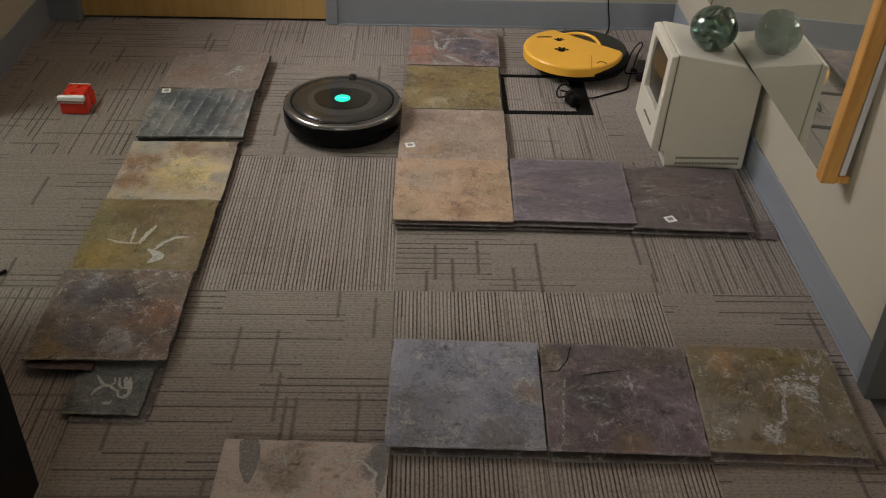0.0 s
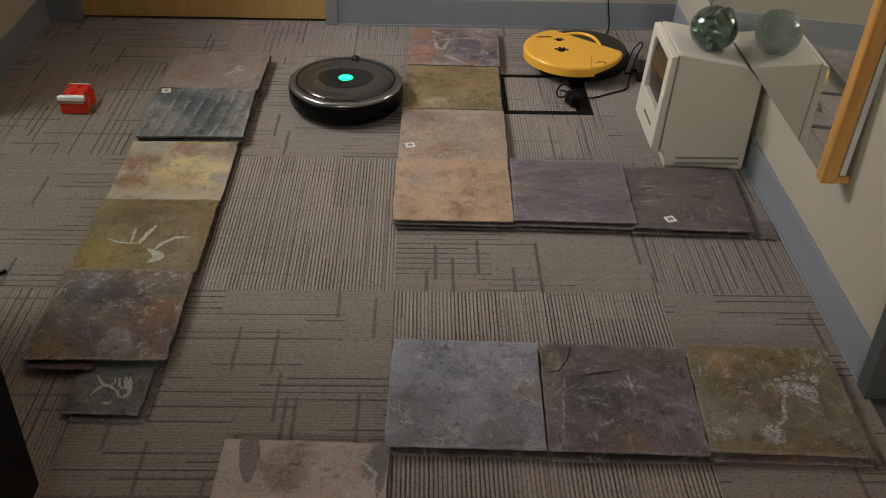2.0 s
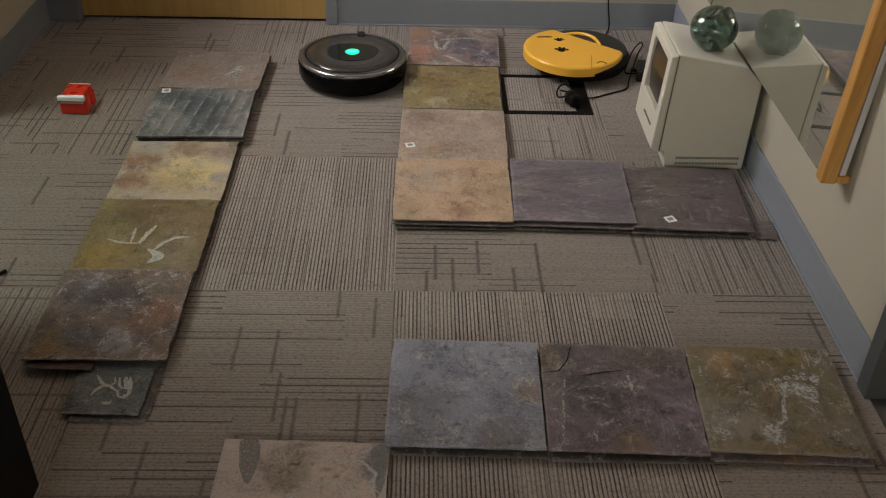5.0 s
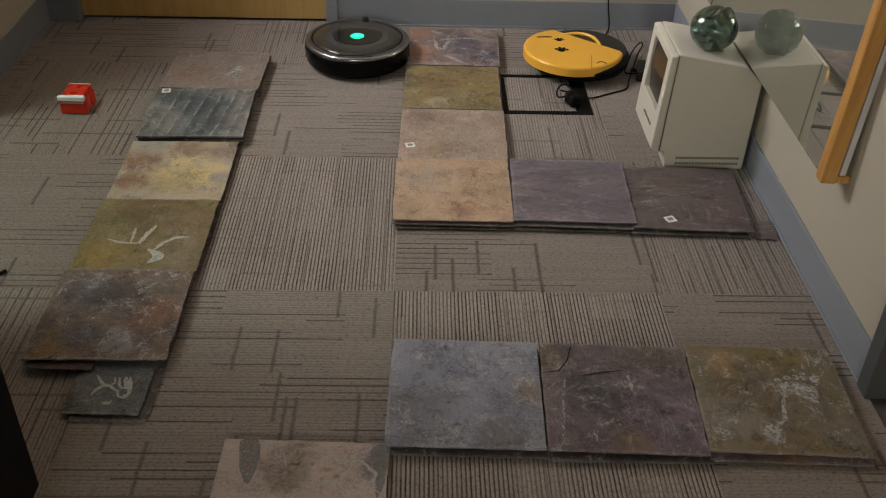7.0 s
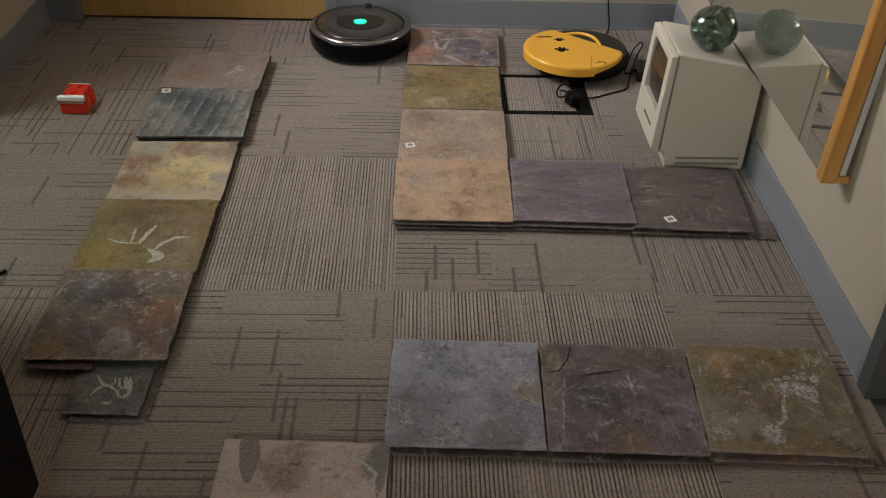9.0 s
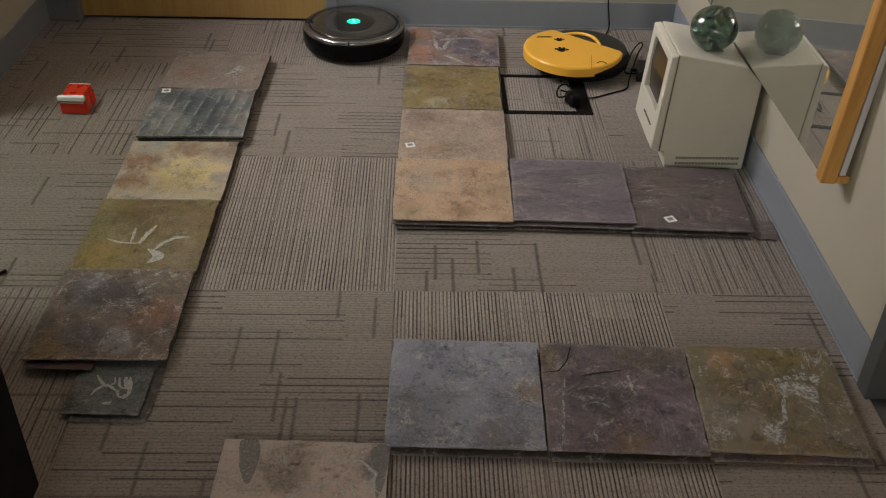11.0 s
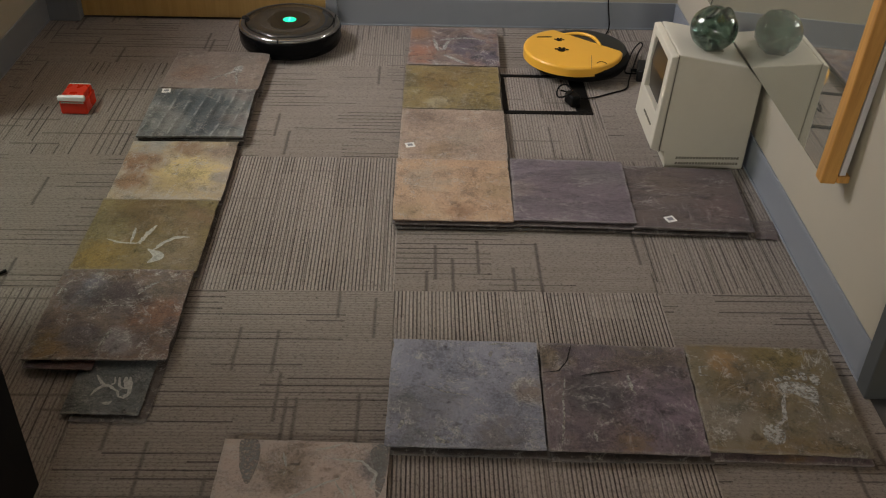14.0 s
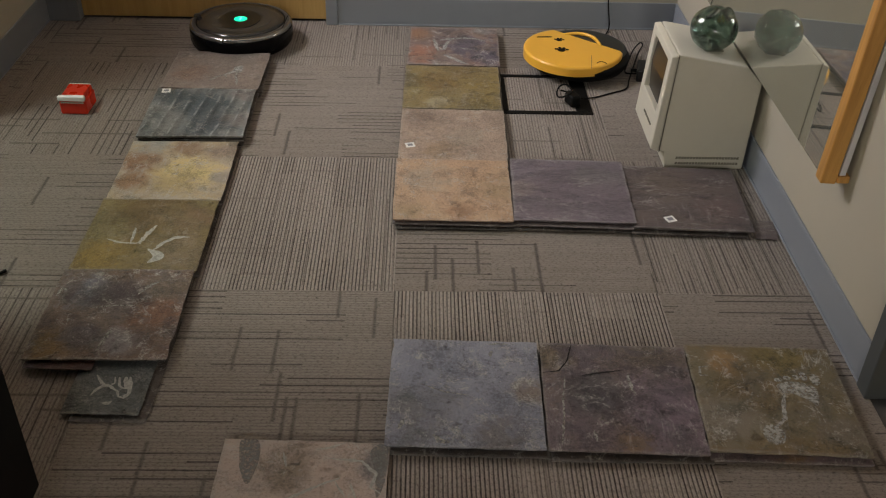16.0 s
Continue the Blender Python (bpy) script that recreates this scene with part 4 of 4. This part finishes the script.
# cover: a disc cut by a chord at the back right
cut_a, cut_d = radians(58), 0.072
outline = []
for k in range(96):
    a = 2 * math.pi * k / 96
    p = Vector((0.163 * math.cos(a) - 0.008, 0.160 * math.sin(a) - 0.004))
    over = p.x * math.cos(cut_a) + p.y * math.sin(cut_a) - cut_d
    if over > 0:
        p -= over * Vector((math.cos(cut_a), math.sin(cut_a)))
    outline.append((p.x, p.y))
keep = [outline[0]]
for q in outline[1:]:
    if (Vector(q) - Vector(keep[-1])).length > 0.004:
        keep.append(q)
cover = part("cover", prism(keep, 0.044, 0.076, 0.008), M_YELLOW, yr, "glossy yellow cover")
M_GREY_BODY = plain("dark_grey_plastic", (0.022, 0.023, 0.021), 0.5, grain=60, vary=0.2)
part("back_hump", lathe([(0.146, 0.055), (0.143, 0.064), (0.128, 0.071), (0.0, 0.0745)], 48, 0.026, 0.036), M_GREY_BODY, yr, "dark grey back of the body", smooth=True)
c, s_ = math.cos(cut_a), math.sin(cut_a)
part("handle", tube([(cut_d * c - u * s_ + o * c, cut_d * s_ + u * c + o * s_, 0.073 + 0.006 * (1 - (u - 0.02) ** 2 / 0.0049)) for u, o in ((0.088, -0.006), (0.07, 0.016), (0.045, 0.03), (0.015, 0.034), (-0.015, 0.026), (-0.045, 0.004), (-0.056, -0.008))], 0.006), M_YELLOW, yr, "yellow arched handle", smooth=True)
for mx, my, sc in ((-0.056, 0.048, 0.75), (-0.046, -0.034, 1.0)):
    blob = [lathe([(0, 0.0762), (0.013 * sc, 0.0762), (0.013 * sc, 0.0772), (0, 0.0772)], 16, mx, my)]
    for dx, dy in ((-0.017, 0.006), (-0.006, 0.017), (0.008, 0.017), (0.019, 0.007)):
        blob.append(lathe([(0, 0.0762), (0.0055 * sc, 0.0762), (0.0055 * sc, 0.0772), (0, 0.0772)], 10, mx + dx * sc, my + dy * sc))
    part("emblem", join(*blob), M_BLACK_MATT, yr, "black printed emblem")
part("brand_bar", box(-0.115, -0.065, 0.083, 0.09, 0.076, 0.0768), M_BLACK_MATT, yr, "plain dark lettering bar", at=pose(0, 0, 0, 0, 0, 12))
part("dial", tube([(0.085 + 0.015 * math.cos(a), -0.118 + 0.014 * math.sin(a), 0.0765) for a in [k * math.pi / 8 for k in range(0, 9)]], 0.0012), M_BLACK_MATT, yr, "dark moulded arc")
part("cover_seam", box(0.052, 0.0535, -0.16, -0.06, 0.0755, 0.0765), M_BEIGE_DARK, yr)
for s in (-1, 1):
    part("wheel", lathe([(0, -0.01), (0.03, -0.01), (0.03, 0.01), (0, 0.01)], 24), M_BLACK_MATT, yr, at=pose(s * 0.11, 0, 0.03, 0, 90, 0))

# ---- black strips on the carpet and the charger ----
strips = thing("floor_strip_frame", pose(0.45, 1.02, 0.0), "flat black strips laid as a frame on the carpet, the left one in place of shade", "floor strip")
part("strip", box(-0.14, 0.135, -0.132, -0.112, 0, 0.003, 0.001), M_BLACK_MATT, strips)
part("strip", box(-0.14, 0.10, 0.128, 0.146, 0, 0.003, 0.001), M_BLACK_MATT, strips)
part("strip", box(0.085, 0.134, -0.111, 0.127, 0, 0.003, 0.001), M_BLACK_MATT, strips)
# stands in for the shadow beside the slate column
part("strip", box(-0.14, -0.124, -0.111, 0.127, 0, 0.003, 0.001), M_BLACK_MATT, strips)

charger = thing("power_adapter", pose(0.527, 0.955, 0.003, 0, 0, 20), "black plug-in power adapter with its cable coil", "power adapter")
part("body", box(-0.017, 0.017, -0.026, 0.026, 0, 0.036, 0.007, 3), M_BLACK_MATT, charger)
part("coil", tube([(0.0 + 0.024 * math.cos(a) - 0.012, 0.03 + 0.03 * math.sin(a), 0.03 + 0.012 * math.sin(a * 1.5)) for a in [k * math.pi / 4 for k in range(11)]], 0.0028), M_BLACK_MATT, charger, "coiled black cable")

brick = thing("power_adapter", pose(0.80, 1.165, 0.0, 0, 0, -12), "black power adapter beside the old computer", "power adapter")
part("body", box(-0.035, 0.035, -0.045, 0.045, 0, 0.042, 0.006), M_BLACK, brick)
part("strain_relief", lathe([(0.006, 0), (0.0045, 0.02), (0, 0.02)], 12), M_BLACK_MATT, brick, at=pose(-0.034, 0.0, 0.02, 0, -90, 0))

cable = thing("power_cable", pose(0, 0, 0), "thin black cable running over the carpet", "cable")
part("cord", tube([(0.55, 0.975, 0.012), (0.60, 1.0, 0.004), (0.66, 1.035, 0.003), (0.715, 1.07, 0.003), (0.735, 1.13, 0.004), (0.76, 1.21, 0.005), (0.80, 1.33, 0.012), (0.826, 1.39, 0.016), (0.818, 1.405, 0.018), (0.785, 1.35, 0.012), (0.745, 1.24, 0.005), (0.735, 1.19, 0.003), (0.768, 1.163, 0.014)], 0.0025), M_BLACK_MATT, cable)
wall_cable = thing("wall_cable", pose(0, 0, 0), "thin black cable hanging down the back wall", "cable")
part("cord", tube([(0.704, 1.566, 0.5), (0.710, 1.566, 0.3), (0.721, 1.5655, 0.12), (0.735, 1.560, 0.02), (0.72, 1.52, 0.003), (0.69, 1.45, 0.003), (0.65, 1.39, 0.003)], 0.0026), M_BLACK_MATT, wall_cable)

# ---- the old compact computer ----
mac = thing("computer", pose(0.0, 0.0, 0.0), "aged beige compact computer with a built-in dark screen", "computer")
Y0, Y1 = 0.572, 0.808


part("case", side_prism([(0.737, 0.0), (0.957, 0.0), (0.960, 0.262), (0.914, 0.308), (0.738, 0.338), (0.728, 0.338), (0.716, 0.052), (0.730, 0.052)], Y0, Y1, 0.004), M_BEIGE, mac)
part("bezel", join(side_prism([(0.7265, 0.337), (0.708, 0.334), (0.690, 0.062), (0.7145, 0.052)], Y0 - 0.001, Y0 + 0.034, 0.004),
                   side_prism([(0.7265, 0.337), (0.708, 0.334), (0.690, 0.062), (0.7145, 0.052)], Y1 - 0.034, Y1 + 0.001, 0.004),
                   side_prism([(0.7265, 0.337), (0.708, 0.334), (0.7065, 0.312), (0.7255, 0.312)], Y0 + 0.03, Y1 - 0.03, 0.003),
                   side_prism([(0.7215, 0.155), (0.6965, 0.158), (0.690, 0.062), (0.7145, 0.052)], Y0 + 0.03, Y1 - 0.03, 0.003)), M_BEIGE, mac)
part("screen", side_prism([(0.7275, 0.318), (0.7195, 0.315), (0.708, 0.236), (0.7125, 0.15), (0.7225, 0.15)], Y0 + 0.03, Y1 - 0.03, 0.0), M_SCREEN, mac, "dark curved glass screen")
part("seam", side_prism([(0.7285, 0.3395), (0.7265, 0.3395), (0.7145, 0.052), (0.7165, 0.052)], Y0 - 0.0007, Y0 + 0.002, 0), M_SLOT, mac)
part("disk_slot", box(0.6905, 0.6945, 0.62, 0.71, 0.110, 0.114), M_BEIGE_DARK, mac, at=pose(0, 0, 0))
for k in range(2):
    for q in range(22):
        x = 0.765 + q * 0.0081
        part("vent_slot", box(x, x + 0.0062, Y0 - 0.0008, Y0 + 0.002, 0.014 + 0.017 * k, 0.021 + 0.017 * k), M_SLOT, mac)
part("handle_recess", box(0.79, 0.86, 0.63, 0.75, 0.325, 0.3262), M_BEIGE_DARK, mac, at=pose(0, 0, 0))

# ---- green glass ball on it ----
ball = thing("glass_ball", pose(0.831, 0.662, 0.3775), "hollow green glass float ball resting on the computer", "glass ball")


def ball_mesh(r, wob, seed, fine=22):
    bm = bmesh.new()
    bmesh.ops.create_uvsphere(bm, u_segments=48, v_segments=24, radius=r)
    for v in bm.verts:
        v.co *= 1 + wob * noise.noise(v.co * fine + Vector((seed, 0, 0)))
    return bm


inner = ball_mesh(0.0530, 0.26, 3, 38)
bmesh.ops.reverse_faces(inner, faces=inner.faces)
outer = ball_mesh(0.0625, 0.03, 1)
for v in outer.verts:
    v.co.z *= 0.95
me = bpy.data.meshes.new("shell")
merged = join(outer, inner)
merged.to_mesh(me)
merged.free()
for f in me.polygons:
    f.use_smooth = True
me.materials.append(M_GLASS)
shell = new("shell", me)
shell.parent = ball
seal = ball_mesh(0.014, 0.2, 8)
for v in seal.verts:
    v.co = Vector((v.co.x * 1.2, v.co.y * 1.2, v.co.z * 0.55))
part("seal", seal, M_GLASS, ball, "lump of glass sealing the ball", True, at=pose(0.035, 0.0, 0.045, 20, 38, 0))

# ---- the glazed oak case on the right wall ----
PX = 0.916
LEAN = Matrix.Translation((PX, 0, 0.31)) @ pose(0, 0, 0, 0, 2.6, 0) @ Matrix.Translation((-PX, 0, -0.31))
case = thing("wall_case", pose(0, 0, 0), "shallow oak wall case with a reflecting glass front", "display case")
part("glass_front", box(PX, PX + 0.006, 0.034, 1.45, 0.312, 1.0), M_MIRROR, case, "dark reflecting glass pane", at=LEAN)
part("stile", box(PX - 0.004, PX + 0.030, 0.0, 0.034, 0.300, 1.0, 0.003), M_OAK, case, "oak stile", at=LEAN)
part("stile", box(PX - 0.004, PX + 0.030, 1.45, 1.484, 0.300, 1.0, 0.003), M_OAK, case, "oak stile", at=LEAN)
part("bottom_block", box(PX + 0.0302, WALL_R, 0.0, 0.034, 0.300, 0.318, 0.003), M_OAK, case, "oak end block")
part("bottom_block", box(PX + 0.0302, WALL_R, 1.45, 1.484, 0.300, 0.318, 0.003), M_OAK, case, "oak end block")
part("top_rail", box(PX - 0.004, WALL_R, 0.0, 1.484, 1.003, 1.04, 0.003), M_OAK, case, "oak top rail")
part("side_panel", box(PX + 0.034, PX + 0.048, 0.004, 0.018, 0.3185, 1.0, 0.002), M_SHEET, case, "white side sheet", at=LEAN)
part("backing", box(PX + 0.040, WALL_R - 0.001, 0.036, 1.448, 0.320, 1.0), M_CABINET, case, "dark backing")

# ---- red box on the carpet ----
rb = thing("red_box", pose(-0.975, 0.889, 0.0, 0, 0, -1), "small glossy red plastic box with white trim and painted highlights", "box")
body = box(-0.040, 0.040, -0.044, 0.046, 0.0, 0.044, 0.006, 3)
part("body", body, M_RED, rb, smooth=False)
lidm = box(-0.036, 0.036, -0.042, 0.044, 0.044, 0.060, 0.005, 3)
for v in lidm.verts:
    if v.co.z > 0.05:
        v.co.x *= 0.93
part("lid", lidm, M_RED, rb)
# white trim whose colour also stands in for highlights on the top edges
part("trim", box(-0.041, 0.039, -0.050, -0.034, 0.045, 0.0615, 0.004, 3), M_WHITE, rb, "white front trim, highlight put into its colour")
part("trim", box(-0.032, 0.032, 0.040, 0.0455, 0.052, 0.061, 0.002, 2), M_WHITE, rb, "white back trim, highlight put into its colour")
part("band", box(-0.034, 0.034, -0.0455, -0.043, 0.037, 0.041, 0.001), M_WHITE, rb, "thin white band")

# ---- black cabinet at the near left, a cable end by it ----
cab = thing("cabinet", pose(0, 0, 0), "black lacquered cabinet against the wall", "cabinet")
part("body", box(WALL_L + 0.012, -0.608, -1.31, -0.610, 0.03, 1.05, 0.003), M_CABINET, cab)
part("plinth", box(WALL_L + 0.03, -0.615, -1.30, -0.62, 0.0, 0.03), M_CABINET, cab)
part("door", box(-0.608, -0.600, -1.305, -0.962, 0.04, 1.04, 0.002), M_CABINET, cab)
part("door", box(-0.608, -0.600, -0.958, -0.612, 0.04, 1.04, 0.002), M_CABINET, cab)
stray = thing("cable_end", pose(0, 0, 0), "short end of black cable on the carpet", "cable")
part("cord", tube([(-1.02, -0.02, 0.004), (-0.96, 0.01, 0.004), (-0.925, 0.032, 0.005), (-0.900, 0.056, 0.006)], 0.004), M_BLACK_MATT, stray)

# ---- carpet tiles ----
CT = 0.61
tile_rng = random.Random(4)
# how strongly each tile in view is ribbed
RIBBED = {(0, -1): 1.0, (-1, 0): 0.92, (1, 0): 0.5, (0, 1): 0.5, (-1, -1): 0.3, (-1, 1): 0.14, (0, 0): 0.1, (1, -1): 0.12, (-2, 0): 0.2, (-2, 1): 0.28, (-2, -1): 0.4, (-3, 0): 0.2, (-3, 1): 0.25}
shared = {}
for i in range(-3, 2):
    for j in range(-13, 3):
        x0, x1, y0, y1 = i * CT, (i + 1) * CT, j * CT, (j + 1) * CT
        cx, cy = (x0 + x1) / 2, (y0 + y1) / 2
        a, b, c_, d_ = max(x0, WALL_L) - cx, min(x1, WALL_R) - cx, max(y0, WALL_N) - cy, min(y1, WALL_B + 0.03) - cy
        along = (i + j) % 2 != 0
        if not along:
            a, b, c_, d_ = c_, d_, -b, -a
        key = tuple(round(v, 3) for v in (a, b, c_, d_))
        if key not in shared:
            shared[key] = mesh_of("carpet_tile", box(a + 0.0002, b - 0.0002, c_ + 0.0002, d_ - 0.0002, -0.006, 0.0, 0.0006, 1), M_CARPET)
        ob = new("carpet_tile", shared[key])
        ob.parent = floor
        ob.matrix_basis = pose(cx, cy, 0, 0, 0, 0 if along else 90)
        dense = RIBBED.get((i, j), 0.45 if along else 0.16)
        ob.color = (dense, tile_rng.random(), tile_rng.random(), 1)


def motions():
    rows = [(0, -0.172, 0.799), (0.5, -0.170, 0.819), (1, -0.172, 0.826), (1.5, -0.177, 0.889), (2, -0.172, 0.938), (2.5, -0.172, 0.945), (3, -0.174, 0.966), (3.5, -0.171, 1.027), (4, -0.169, 1.059),
            (4.8, -0.165, 1.115), (5.7, -0.160, 1.180), (6.5, -0.157, 1.233), (7, -0.156, 1.257), (7.5, -0.157, 1.285), (8, -0.155, 1.337), (8.5, -0.154, 1.363), (9, -0.153, 1.381), (9.3, -0.153, 1.383)]
    keys = [(t, pose(x, y, 0, 0, 0, 0)) for t, x, y in rows]
    keys += [(9.9, pose(-0.153, 1.383, 0, 0, 0, 46)), (10.5, pose(-0.153, 1.383, 0, 0, 0, 98))]
    after = [(11.3, -0.208, 1.381), (11.5, -0.235, 1.381), (12, -0.278, 1.383), (12.5, -0.290, 1.384), (13, -0.353, 1.385), (13.5, -0.383, 1.388), (14, -0.393, 1.389), (14.5, -0.453, 1.389), (15, -0.483, 1.389), (15.5, -0.504, 1.389), (16, -0.559, 1.388)]
    keys += [(t, pose(x, y, 0, 0, 0, 95 if t < 11.6 else 100 if t < 12.1 else 103 if t < 12.6 else 103 - 8 * (t - 12.5) if t < 14 else 91 - 2 * (t - 14))) for t, x, y in after]
    walk(robot, keys)


motions()
